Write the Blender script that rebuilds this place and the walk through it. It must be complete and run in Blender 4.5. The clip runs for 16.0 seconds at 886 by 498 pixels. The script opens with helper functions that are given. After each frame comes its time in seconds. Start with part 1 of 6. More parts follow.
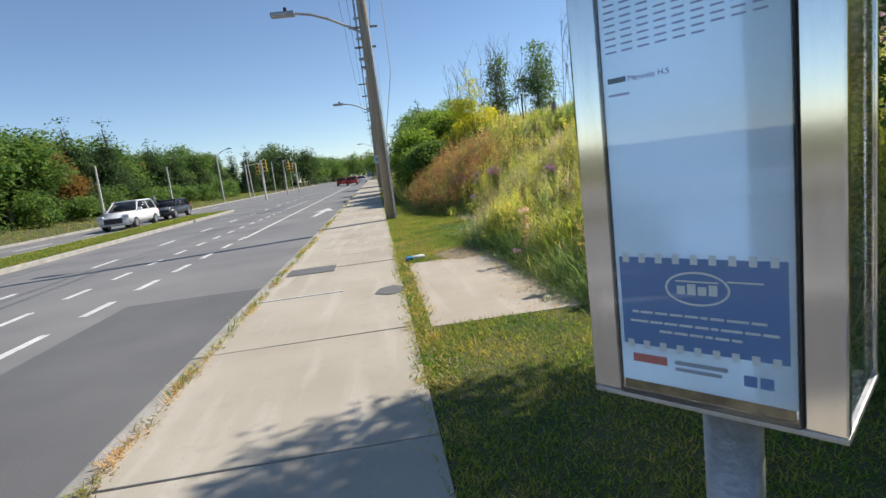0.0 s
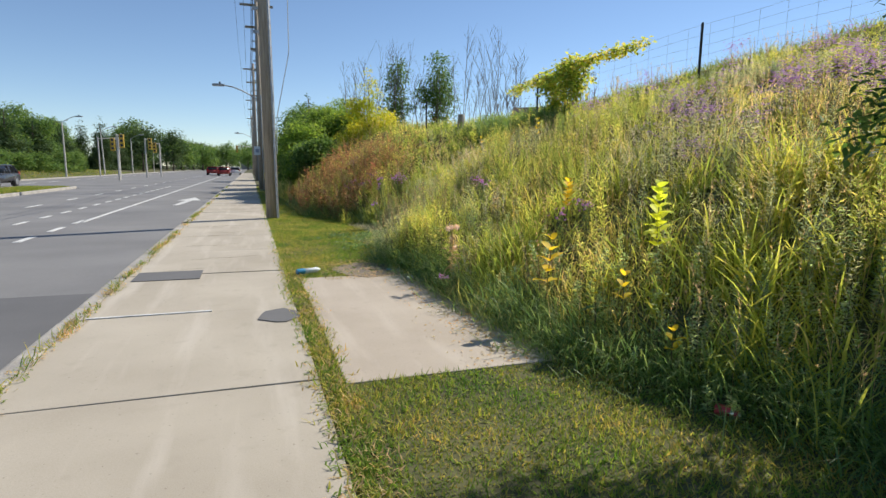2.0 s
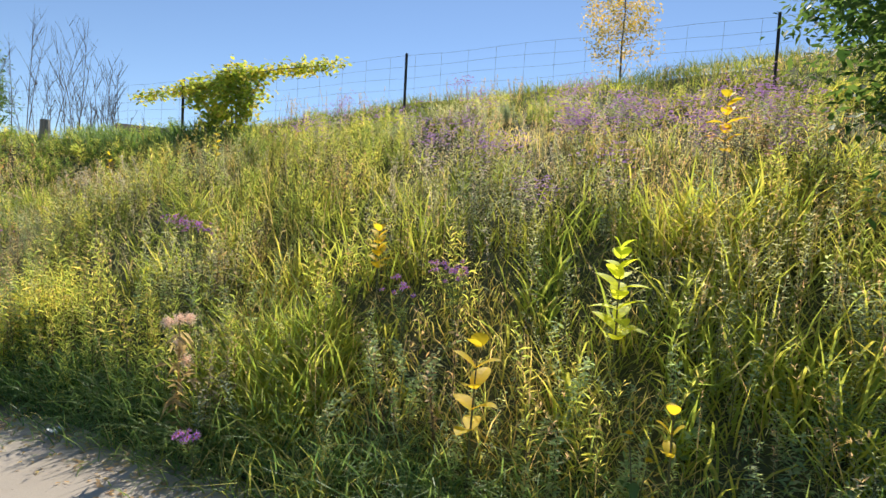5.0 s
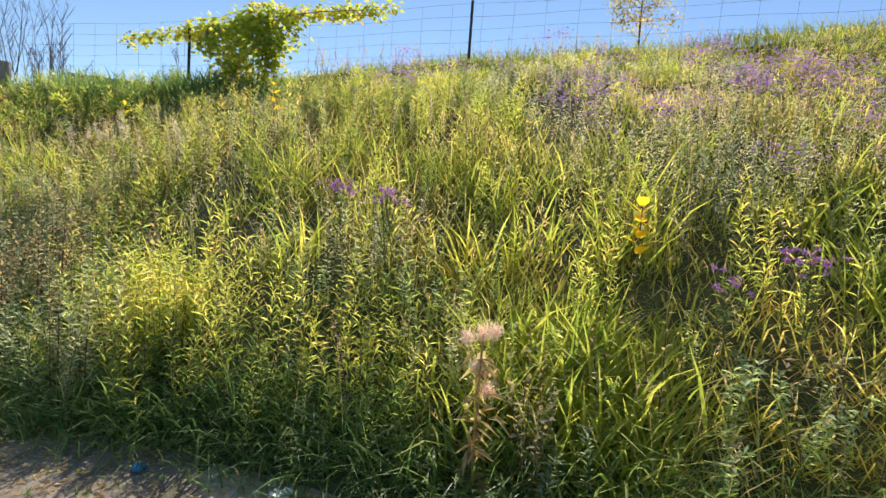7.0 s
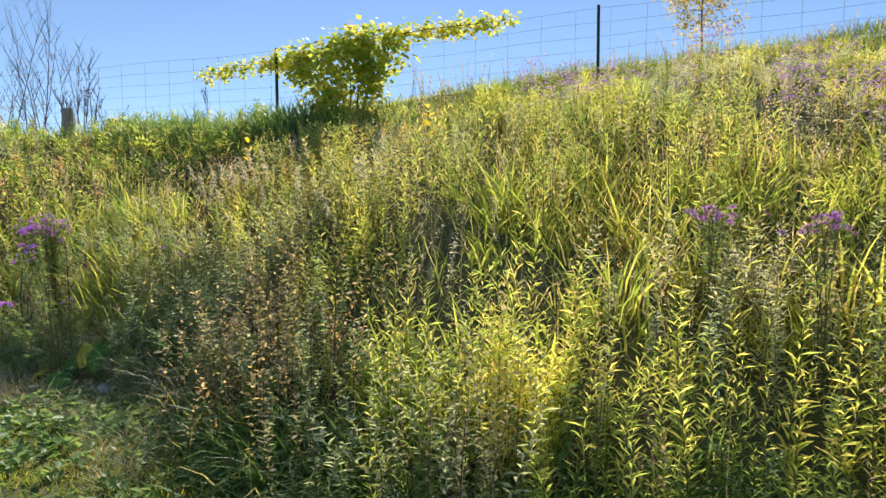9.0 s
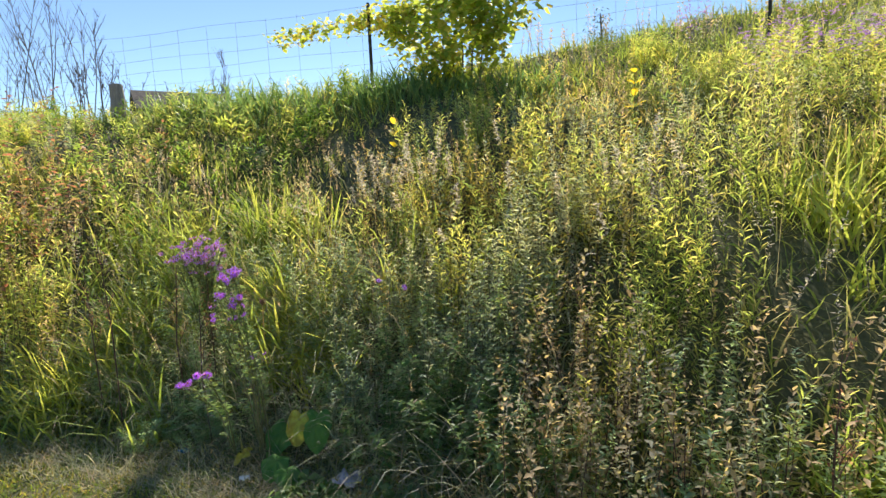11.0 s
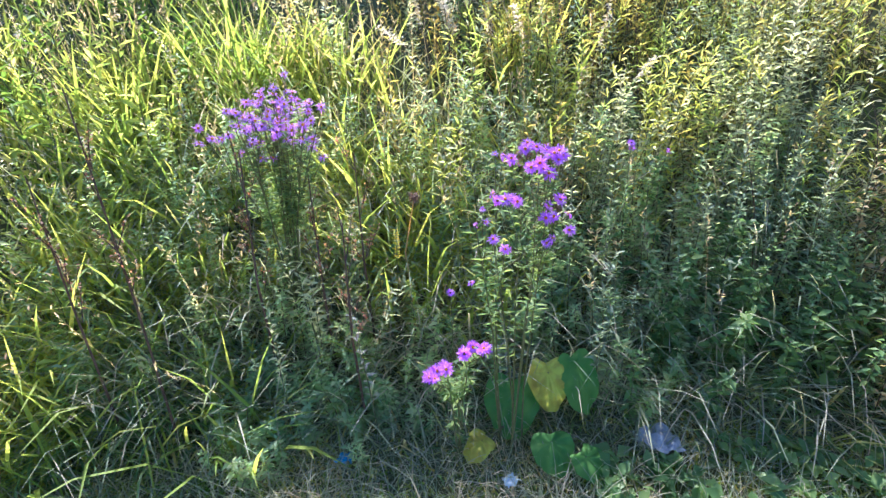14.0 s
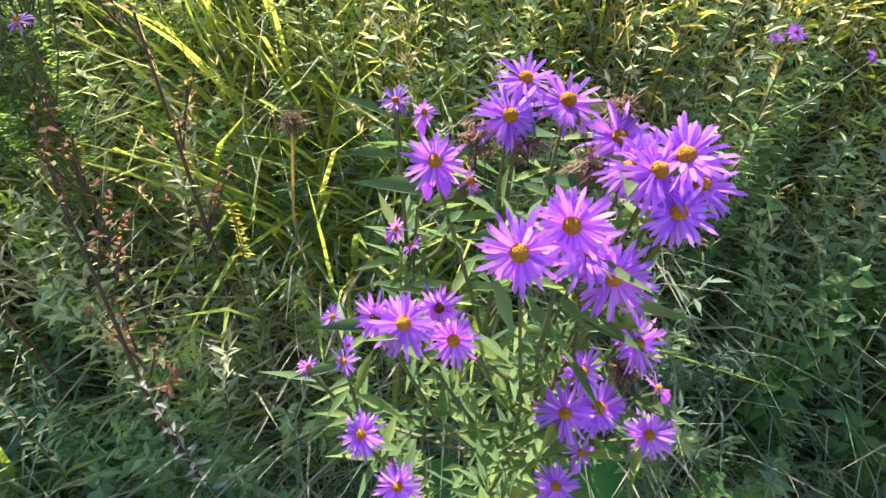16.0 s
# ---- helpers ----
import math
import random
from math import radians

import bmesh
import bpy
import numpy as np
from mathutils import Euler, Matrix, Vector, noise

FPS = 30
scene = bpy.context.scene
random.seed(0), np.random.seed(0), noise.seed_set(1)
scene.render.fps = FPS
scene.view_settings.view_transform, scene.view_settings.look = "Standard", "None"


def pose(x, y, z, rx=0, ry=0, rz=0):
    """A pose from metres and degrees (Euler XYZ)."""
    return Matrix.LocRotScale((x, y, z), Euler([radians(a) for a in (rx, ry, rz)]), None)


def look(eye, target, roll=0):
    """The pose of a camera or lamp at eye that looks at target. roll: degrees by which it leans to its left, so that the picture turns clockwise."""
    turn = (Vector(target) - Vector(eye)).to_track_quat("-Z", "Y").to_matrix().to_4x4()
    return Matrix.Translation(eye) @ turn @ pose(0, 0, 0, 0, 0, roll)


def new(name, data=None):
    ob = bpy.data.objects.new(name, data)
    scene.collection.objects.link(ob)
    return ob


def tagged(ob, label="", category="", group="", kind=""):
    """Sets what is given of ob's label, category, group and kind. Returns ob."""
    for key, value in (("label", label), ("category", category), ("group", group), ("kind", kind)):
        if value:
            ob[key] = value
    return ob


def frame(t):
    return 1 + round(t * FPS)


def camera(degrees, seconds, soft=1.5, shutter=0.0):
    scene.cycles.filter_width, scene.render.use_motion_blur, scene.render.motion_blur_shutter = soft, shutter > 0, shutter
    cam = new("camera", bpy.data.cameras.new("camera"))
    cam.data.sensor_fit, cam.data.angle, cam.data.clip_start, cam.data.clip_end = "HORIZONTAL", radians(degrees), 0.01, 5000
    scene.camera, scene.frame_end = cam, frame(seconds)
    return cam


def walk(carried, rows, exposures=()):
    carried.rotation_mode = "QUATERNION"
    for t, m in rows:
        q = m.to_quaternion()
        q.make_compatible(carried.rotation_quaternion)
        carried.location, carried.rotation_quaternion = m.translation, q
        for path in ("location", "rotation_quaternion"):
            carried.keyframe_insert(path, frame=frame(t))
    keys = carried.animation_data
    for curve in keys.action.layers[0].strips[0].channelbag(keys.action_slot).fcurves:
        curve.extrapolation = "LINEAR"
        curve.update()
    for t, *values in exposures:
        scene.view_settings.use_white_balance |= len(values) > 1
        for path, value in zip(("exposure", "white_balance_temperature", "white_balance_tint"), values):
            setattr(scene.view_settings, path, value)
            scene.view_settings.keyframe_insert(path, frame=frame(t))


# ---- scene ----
cam = camera(77.8, 16.0, soft=1.45, shutter=0.05)

PATH = [
    (0, (-0.164, -0.112, 1.385), (0.042, 1.855, 1.085), -6.8),
    (0.5, (-0.292, 0.192, 1.37), (-0.169, 2.161, 1.042), -6.1),
    (1, (-0.375, 0.53, 1.364), (-0.16, 2.487, 1.016), -4.4),
    (1.5, (-0.409, 0.92, 1.34), (0.011, 2.843, 0.989), -1.8),
    (2, (-0.371, 1.321, 1.313), (0.282, 3.19, 1.025), 0.7),
    (2.5, (-0.335, 1.783, 1.289), (0.588, 3.546, 1.089), 2.2),
    (3, (-0.234, 2.284, 1.353), (0.957, 3.884, 1.21), 2.5),
    (3.2, (-0.224, 2.499, 1.36), (1.065, 4.024, 1.242), 3.0),
    (5.3, (-0.155, 4.591, 1.264), (1.601, 5.542, 1.15), 3.3),
    (5.5, (-0.211, 4.806, 1.251), (1.549, 5.749, 1.125), 3.7),
    (6, (-0.237, 5.287, 1.214), (1.528, 6.214, 1.049), 3.9),
    (6.5, (-0.172, 5.836, 1.205), (1.618, 6.71, 1.024), 4.1),
    (7, (-0.191, 6.294, 1.171), (1.643, 7.068, 0.981), 4.0),
    (7.5, (-0.168, 6.814, 1.171), (1.698, 7.513, 1.003), 3.1),
    (8, (-0.247, 7.284, 1.13), (1.634, 7.95, 0.984), 1.9),
    (8.5, (-0.223, 7.771, 1.173), (1.646, 8.473, 1.05), 0.7),
    (9, (-0.195, 8.261, 1.166), (1.649, 9.028, 1.061), -0.1),
    (9.5, (-0.116, 8.77, 1.276), (1.703, 9.589, 1.137), 0.3),
    (10, (-0.027, 9.241, 1.469), (1.772, 10.091, 1.266), 0.5),
    (10.2, (0.008, 9.399, 1.489), (1.803, 10.254, 1.271), 0.1),
    (12.3, (0.081, 11.589, 1.57), (2.003, 11.912, 1.119), -6.7),
    (12.5, (0.093, 11.729, 1.555), (2.018, 11.983, 1.073), -6.5),
    (13, (0.261, 12.007, 1.535), (2.178, 12.159, 0.985), -5.7),
    (13.5, (0.481, 12.217, 1.515), (2.366, 12.291, 0.851), -4.6),
    (14, (0.8, 12.312, 1.449), (2.623, 12.318, 0.627), -2.9),
    (14.5, (1.251, 12.363, 1.372), (3.005, 12.287, 0.414), -0.5),
    (15, (1.545, 12.377, 1.323), (3.187, 12.286, 0.185), 1.0),
    (15.5, (1.725, 12.253, 1.257), (3.321, 12.196, 0.053), 1.6),
    (16, (1.828, 12.133, 1.243), (3.36, 12.191, -0.042), 0.6),
]
walk(cam, [(t, look(eye, target, roll)) for t, eye, target, roll in PATH],
     exposures=[(0, 0.15, 6500, 10), (3, 0.05, 6500, 10), (5.5, 0.15, 6500, 10), (8.5, 0.3, 6500, 10), (10, 0.3, 6500, 10), (12.5, 1.05, 5900, 13), (14, 1.5, 5300, 15), (15.2, 1.6, 6000, 8), (16, 1.3, 6200, 6)])

# ---- world, sun ----
SUN_AZ, SUN_EL = 71.0, 43.0          # degrees from the road's direction towards the bank; height
world = bpy.data.worlds.new("sky")
scene.world = world
world.use_nodes = True
wn = world.node_tree.nodes
sky = wn.new("ShaderNodeTexSky")
sky.sky_type, sky.sun_disc = "NISHITA", False
sky.sun_elevation, sky.sun_rotation = radians(SUN_EL), radians(SUN_AZ)
sky.air_density, sky.dust_density, sky.ozone_density = 1.0, 0.05, 3.0
sky.altitude = 1500
wn["Background"].inputs["Strength"].default_value = 0.125
world.node_tree.links.new(sky.outputs[0], wn["Background"].inputs["Color"])
sun = new("sun", bpy.data.lights.new("sun", "SUN"))
sun.data.energy, sun.data.angle, sun.data.color = 5.0, radians(0.53), (1.0, 0.93, 0.82)
sun_way = Vector((math.sin(radians(SUN_AZ)) * math.cos(radians(SUN_EL)),
                  math.cos(radians(SUN_AZ)) * math.cos(radians(SUN_EL)), math.sin(radians(SUN_EL))))
sun.matrix_world = look(sun_way * 60, (0, 0, 0))

# ---- materials ----
def nodes_of(name):
    m = bpy.data.materials.new(name)
    m.use_nodes = True
    return m, m.node_tree.nodes, m.node_tree.links, m.node_tree.nodes["Principled BSDF"]


def ramp(n, stops):
    r = n.new("ShaderNodeValToRGB")
    e = r.color_ramp.elements
    while len(e) < len(stops):
        e.new(0.5)
    for k, (p, c) in zip(e, stops):
        k.position, k.color = p, (*c, 1)
    return r


def foliage(name, cols, trans=0.45, patch=0.5, rough=0.6, patch_cols=None):
    """Leaves: colour from leaf to leaf, patches over the place, light through the blade."""
    m, n, l, b = nodes_of(name)
    geo = n.new("ShaderNodeNewGeometry")
    r = ramp(n, [(i / max(1, len(cols) - 1), c) for i, c in enumerate(cols)])
    l.new(geo.outputs["Random Per Island"], r.inputs[0])
    tc = n.new("ShaderNodeTexCoord")
    no = n.new("ShaderNodeTexNoise")
    no.inputs["Scale"].default_value, no.inputs["Detail"].default_value = patch, 3
    l.new(tc.outputs["Object"], no.inputs["Vector"])
    pr = ramp(n, [(0.35, (patch_cols or ((0.7, 0.76, 0.85), (1.22, 1.1, 1.25)))[0]), (0.65, (patch_cols or ((0.7, 0.76, 0.85), (1.22, 1.1, 1.25)))[1])])
    l.new(no.outputs["Fac"], pr.inputs[0])
    mul = n.new("ShaderNodeMix")
    mul.data_type, mul.blend_type = "RGBA", "MULTIPLY"
    mul.inputs[0].default_value = 1.0
    l.new(r.outputs[0], mul.inputs[6])
    l.new(pr.outputs[0], mul.inputs[7])
    l.new(mul.outputs[2], b.inputs["Base Color"])
    b.inputs["Roughness"].default_value = rough
    b.inputs["Specular IOR Level"].default_value = 0.12
    t = n.new("ShaderNodeBsdfTranslucent")
    br = n.new("ShaderNodeMix")
    br.data_type, br.blend_type = "RGBA", "MULTIPLY"
    br.inputs[0].default_value, br.inputs[7].default_value = 1.0, (4.4 * trans, 4.1 * trans, 2.7 * trans, 1)
    l.new(mul.outputs[2], br.inputs[6])
    l.new(br.outputs[2], t.inputs["Color"])
    mx = n.new("ShaderNodeAddShader")
    l.new(b.outputs[0], mx.inputs[0])
    l.new(t.outputs[0], mx.inputs[1])
    l.new(mx.outputs[0], n["Material Output"].inputs["Surface"])
    return m


def solid(name, c1, c2, scale=8.0, rough=0.6, metal=0.0, bump=0.15, fine=60.0, stretch=(1, 1, 1), per_object=0.0):
    """A surface with broad stains, fine grain and relief."""
    m, n, l, b = nodes_of(name)
    tc = n.new("ShaderNodeTexCoord")
    mp = n.new("ShaderNodeMapping")
    mp.inputs["Scale"].default_value = stretch
    l.new(tc.outputs["Object"], mp.inputs["Vector"])
    a = n.new("ShaderNodeTexNoise")
    a.inputs["Scale"].default_value, a.inputs["Detail"].default_value = scale, 6
    f = n.new("ShaderNodeTexNoise")
    f.inputs["Scale"].default_value, f.inputs["Detail"].default_value = fine, 3
    l.new(mp.outputs[0], a.inputs["Vector"])
    l.new(mp.outputs[0], f.inputs["Vector"])
    add = n.new("ShaderNodeMath")
    add.operation = "MULTIPLY_ADD"
    add.inputs[1].default_value = 0.45
    l.new(f.outputs["Fac"], add.inputs[0])
    sc = n.new("ShaderNodeMath")
    sc.operation = "MULTIPLY_ADD"
    sc.inputs[1].default_value, sc.inputs[2].default_value = 0.9, -0.15
    l.new(a.outputs["Fac"], sc.inputs[0])
    l.new(sc.outputs[0], add.inputs[2])
    last = add
    if per_object:
        oi = n.new("ShaderNodeObjectInfo")
        po = n.new("ShaderNodeMath")
        po.operation = "MULTIPLY_ADD"
        po.inputs[1].default_value = per_object
        l.new(oi.outputs["Random"], po.inputs[0])
        l.new(add.outputs[0], po.inputs[2])
        last = po
    r = ramp(n, [(0.3, c1), (0.75, c2)])
    l.new(last.outputs[0], r.inputs[0])
    l.new(r.outputs[0], b.inputs["Base Color"])
    b.inputs["Roughness"].default_value, b.inputs["Metallic"].default_value = rough, metal
    if bump:
        bp = n.new("ShaderNodeBump")
        bp.inputs["Strength"].default_value, bp.inputs["Distance"].default_value = bump, 0.01
        l.new(f.outputs["Fac"], bp.inputs["Height"])
        l.new(bp.outputs[0], b.inputs["Normal"])
    return m


M_ASPHALT = solid("asphalt", (0.165, 0.163, 0.163), (0.27, 0.265, 0.257), 0.35, 0.85, fine=90)
M_ASPHALT_NEW = solid("asphalt_patch", (0.11, 0.11, 0.112), (0.18, 0.178, 0.176), 0.6, 0.85, fine=90)
M_PAINT = solid("road_paint", (0.5, 0.5, 0.48), (0.78, 0.78, 0.75), 6, 0.7)
def concrete(name, dark, pale, worn, per_object):
    """Brushed concrete: broad tone, worn pale streaks along the walk, fine grit, small dark spots."""
    m = solid(name, dark, pale, 0.9, 0.92, bump=0.12, fine=160, per_object=per_object)
    n, l = m.node_tree.nodes, m.node_tree.links
    b = n["Principled BSDF"]
    base = b.inputs["Base Color"].links[0].from_socket
    tc = n.new("ShaderNodeTexCoord")
    for scale, stretch, lo, hi, col, amount in ((1.6, (3.2, 0.35, 1), 0.52, 0.72, worn, 0.55), (5.0, (1, 1, 1), 0.6, 0.75, dark, 0.5), (38.0, (1, 1, 1), 0.66, 0.74, tuple(0.5 * k for k in dark), 0.6)):
        mp, no = n.new("ShaderNodeMapping"), n.new("ShaderNodeTexNoise")
        mp.inputs["Scale"].default_value = stretch
        no.inputs["Scale"].default_value, no.inputs["Detail"].default_value = scale, 4
        l.new(tc.outputs["Object"], mp.inputs["Vector"])
        l.new(mp.outputs[0], no.inputs["Vector"])
        f = ramp(n, [(lo, (0, 0, 0)), (hi, (amount, amount, amount))])
        l.new(no.outputs["Fac"], f.inputs[0])
        mx = n.new("ShaderNodeMix")
        mx.data_type = "RGBA"
        l.new(f.outputs[0], mx.inputs[0])
        l.new(base, mx.inputs[6])
        mx.inputs[7].default_value = (*col, 1)
        base = mx.outputs[2]
    l.new(base, b.inputs["Base Color"])
    return m


M_CONC = concrete("concrete", (0.37, 0.325, 0.255), (0.5, 0.45, 0.365), (0.6, 0.55, 0.47), 0.12)
M_PAD = concrete("pad_concrete", (0.39, 0.33, 0.26), (0.52, 0.455, 0.37), (0.58, 0.52, 0.435), 0.0)
M_KERB = solid("kerb_concrete", (0.25, 0.235, 0.21), (0.47, 0.44, 0.39), 3.0, 0.9, bump=0.3, per_object=0.12)
M_SOIL = solid("soil", (0.065, 0.068, 0.025), (0.135, 0.13, 0.05), 1.5, 0.95, bump=0.6, fine=40)
M_DIRT = solid("dusty_earth", (0.16, 0.125, 0.085), (0.34, 0.285, 0.22), 6, 0.95, bump=0.5, fine=60)
M_LAWN = foliage("lawn_grass", [(0.055, 0.1, 0.022), (0.095, 0.145, 0.03), (0.155, 0.175, 0.046), (0.25, 0.205, 0.085)], 0.4, 1.5, patch_cols=((0.62, 0.85, 0.5), (1.35, 1.1, 0.95)))
M_GRASS = foliage("meadow_grass", [(0.09, 0.118, 0.028), (0.15, 0.175, 0.043), (0.21, 0.215, 0.06), (0.275, 0.25, 0.09), (0.36, 0.29, 0.15)], 0.55, 0.55)
M_REED = foliage("bright_grass", [(0.125, 0.17, 0.032), (0.19, 0.225, 0.043), (0.275, 0.27, 0.058)], 0.5, 0.8)
M_CREST = foliage("crest_grass", [(0.085, 0.125, 0.025), (0.12, 0.155, 0.032), (0.165, 0.18, 0.042)], 0.36, 0.8)
M_FRINGE = foliage("dark_grass", [(0.055, 0.105, 0.035), (0.085, 0.145, 0.045), (0.13, 0.18, 0.06)], 0.4, 0.8, 0.42)
M_THIN = foliage("thin_shade_grass", [(0.1, 0.125, 0.075), (0.15, 0.17, 0.105), (0.21, 0.21, 0.135), (0.32, 0.27, 0.2)], 0.45, 3.0, 0.5)
M_HAZE = foliage("lilac_seed_head", [(0.26, 0.23, 0.22), (0.32, 0.29, 0.29), (0.26, 0.26, 0.19)], 0.45, 2.0, patch_cols=((0.85, 0.85, 0.9), (1.1, 1.05, 1.05)))
M_ASTERLEAF = foliage("aster_leaf", [(0.07, 0.115, 0.045), (0.1, 0.155, 0.055), (0.17, 0.21, 0.06)], 0.36, 8.0)
M_SPENT = foliage("withered_head", [(0.12, 0.07, 0.045), (0.2, 0.125, 0.085), (0.26, 0.18, 0.13)], 0.15, 20.0)
M_ROD = foliage("goldenrod_leaf", [(0.13, 0.17, 0.042), (0.175, 0.21, 0.053), (0.215, 0.23, 0.062), (0.27, 0.24, 0.085)], 0.6, 2.2, patch_cols=((0.55, 0.66, 0.75), (1.45, 1.3, 1.3)))
M_GREY = foliage("grey_green_leaf", [(0.16, 0.185, 0.12), (0.195, 0.215, 0.145), (0.235, 0.245, 0.17)], 0.52, 2.2, patch_cols=((0.55, 0.66, 0.75), (1.45, 1.3, 1.3)))
M_DRY = foliage("dry_stem", [(0.2, 0.15, 0.085), (0.24, 0.185, 0.105), (0.28, 0.22, 0.135), (0.22, 0.195, 0.085)], 0.4, 2.2, patch_cols=((0.55, 0.66, 0.75), (1.45, 1.3, 1.3)))
M_RUST = foliage("rust_leaf", [(0.2, 0.08, 0.05), (0.26, 0.12, 0.07), (0.2, 0.15, 0.06), (0.12, 0.12, 0.04)], 0.35, 0.8)
M_GOLD = foliage("yellow_leaf", [(0.36, 0.3, 0.02), (0.43, 0.32, 0.02), (0.31, 0.31, 0.04)], 0.42, 2.0)
M_LIME = foliage("lime_leaf", [(0.3, 0.36, 0.03), (0.42, 0.44, 0.04), (0.5, 0.47, 0.07)], 0.45, 2.0)
M_PETAL = foliage("purple_petal", [(0.25, 0.085, 0.46), (0.34, 0.13, 0.56), (0.46, 0.25, 0.64)], 0.36, 8.0, patch_cols=((0.85, 0.85, 0.9), (1.1, 1.05, 1.05)))
M_PETAL_FAR = foliage("faded_petal", [(0.17, 0.085, 0.33), (0.23, 0.125, 0.4), (0.28, 0.2, 0.38)], 0.3, 2.0, patch_cols=((0.85, 0.85, 0.9), (1.1, 1.05, 1.05)))
M_DISC = solid("flower_disc", (0.75, 0.24, 0.01), (0.92, 0.42, 0.02), 300, 0.8, bump=0.8, fine=900)
M_DISC_OLD = solid("spent_disc", (0.2, 0.05, 0.03), (0.4, 0.14, 0.05), 300, 0.8, bump=0.8, fine=900)
M_STRAW = foliage("straw", [(0.3, 0.235, 0.12), (0.38, 0.3, 0.17), (0.32, 0.23, 0.15)], 0.4, 0.8)
M_HERB = foliage("herb_leaf", [(0.115, 0.17, 0.085), (0.155, 0.21, 0.11), (0.2, 0.245, 0.14), (0.25, 0.26, 0.165)], 0.58, 3.0, patch_cols=((0.55, 0.66, 0.75), (1.45, 1.3, 1.3)))
M_AMBER = foliage("amber_leaf", [(0.26, 0.2, 0.05), (0.32, 0.25, 0.06), (0.22, 0.21, 0.06)], 0.4, 1.0)
M_FLUFF = foliage("seed_fluff", [(0.4, 0.33, 0.28), (0.54, 0.47, 0.42), (0.64, 0.58, 0.54)], 0.22, 5.0)
M_STEM = solid("green_stem", (0.09, 0.1, 0.03), (0.17, 0.15, 0.06), 30, 0.7)
M_STEM_RED = solid("red_brown_stem", (0.07, 0.035, 0.025), (0.14, 0.075, 0.045), 30, 0.7)
M_BURDOCK = foliage("burdock_leaf", [(0.055, 0.14, 0.04), (0.085, 0.185, 0.06)], 0.4, 14.0, patch_cols=((0.75, 0.85, 0.7), (1.3, 1.1, 0.9)))
M_BURDOCK_OLD = foliage("yellowing_burdock_leaf", [(0.24, 0.26, 0.06), (0.3, 0.28, 0.07)], 0.4, 18.0, patch_cols=((0.8, 0.6, 0.5), (1.2, 1.2, 1.0)))
M_TREE = foliage("tree_leaf", [(0.03, 0.065, 0.018), (0.055, 0.105, 0.025), (0.085, 0.145, 0.035), (0.12, 0.17, 0.045)], 0.35, 0.25)
M_PINE = foliage("pine_needle", [(0.025, 0.05, 0.02), (0.045, 0.08, 0.03), (0.065, 0.1, 0.04)], 0.2, 0.25)
M_AUTUMN = foliage("autumn_leaf", [(0.12, 0.07, 0.025), (0.17, 0.1, 0.03), (0.1, 0.09, 0.03)], 0.35, 0.3)
M_BUSH = foliage("bush_leaf", [(0.06, 0.11, 0.02), (0.1, 0.16, 0.025), (0.15, 0.2, 0.035)], 0.45, 0.4)
M_YBUSH = foliage("yellow_bush_leaf", [(0.17, 0.2, 0.02), (0.26, 0.27, 0.025), (0.33, 0.3, 0.03)], 0.45, 0.6)
M_VINE = foliage("vine_leaf", [(0.12, 0.175, 0.03), (0.19, 0.24, 0.04), (0.29, 0.3, 0.06), (0.25, 0.21, 0.06)], 0.46, 1.5)
M_BIRCH = foliage("birch_leaf", [(0.28, 0.22, 0.06), (0.36, 0.28, 0.09), (0.18, 0.19, 0.05)], 0.4, 1.0)
M_BARK = solid("bark", (0.07, 0.055, 0.04), (0.17, 0.14, 0.11), 6, 0.9, bump=0.6, stretch=(1, 1, 0.2))
M_BARE = solid("bare_branch", (0.14, 0.115, 0.1), (0.26, 0.22, 0.19), 8, 0.9)
M_WOODPOLE = solid("pole_wood", (0.22, 0.18, 0.14), (0.44, 0.385, 0.31), 5, 0.85, bump=0.5, stretch=(6, 6, 0.25), fine=40)
M_GALV = solid("galvanised", (0.3, 0.31, 0.32), (0.5, 0.51, 0.52), 10, 0.5, 0.8)
M_LAMPPOLE = solid("concrete_lamp_pole", (0.5, 0.47, 0.42), (0.66, 0.63, 0.57), 4, 0.85)
M_BLACK = solid("black_rubber", (0.015, 0.015, 0.016), (0.04, 0.04, 0.042), 20, 0.6)
M_POSTIRON = solid("dark_iron", (0.02, 0.022, 0.02), (0.06, 0.06, 0.055), 20, 0.7)
M_WIRE = solid("fence_wire", (0.2, 0.2, 0.2), (0.36, 0.35, 0.33), 40, 0.5, 0.6)
M_STEEL = solid("brushed_steel", (0.68, 0.66, 0.63), (0.76, 0.74, 0.71), 4, 0.11, 1.0, bump=0.004, stretch=(12, 12, 1))
# Paper is pale and translucent to make up for sky glare on its glass.
M_POSTER = foliage("poster_paper", [(0.72, 0.78, 0.86), (0.74, 0.8, 0.88)], 0.1, 3.0, 0.4, ((0.97, 0.97, 0.97), (1.03, 1.03, 1.03)))
poster_tint = [k for k in M_POSTER.node_tree.nodes if k.bl_idname == "ShaderNodeMix"][-1]
poster_tint.inputs[7].default_value = (0.24, 0.28, 0.33, 1)
M_BLUEINK = solid("blue_print", (0.06, 0.19, 0.5), (0.09, 0.23, 0.56), 3, 0.35, bump=0.0)
M_INK = solid("dark_print", (0.02, 0.03, 0.05), (0.05, 0.06, 0.08), 9, 0.5, bump=0.0)
M_GREYINK = solid("grey_print", (0.25, 0.3, 0.4), (0.36, 0.41, 0.5), 9, 0.5, bump=0.0)
M_WHITEINK = solid("white_print", (0.72, 0.76, 0.82), (0.82, 0.85, 0.88), 9, 0.4, bump=0.0)
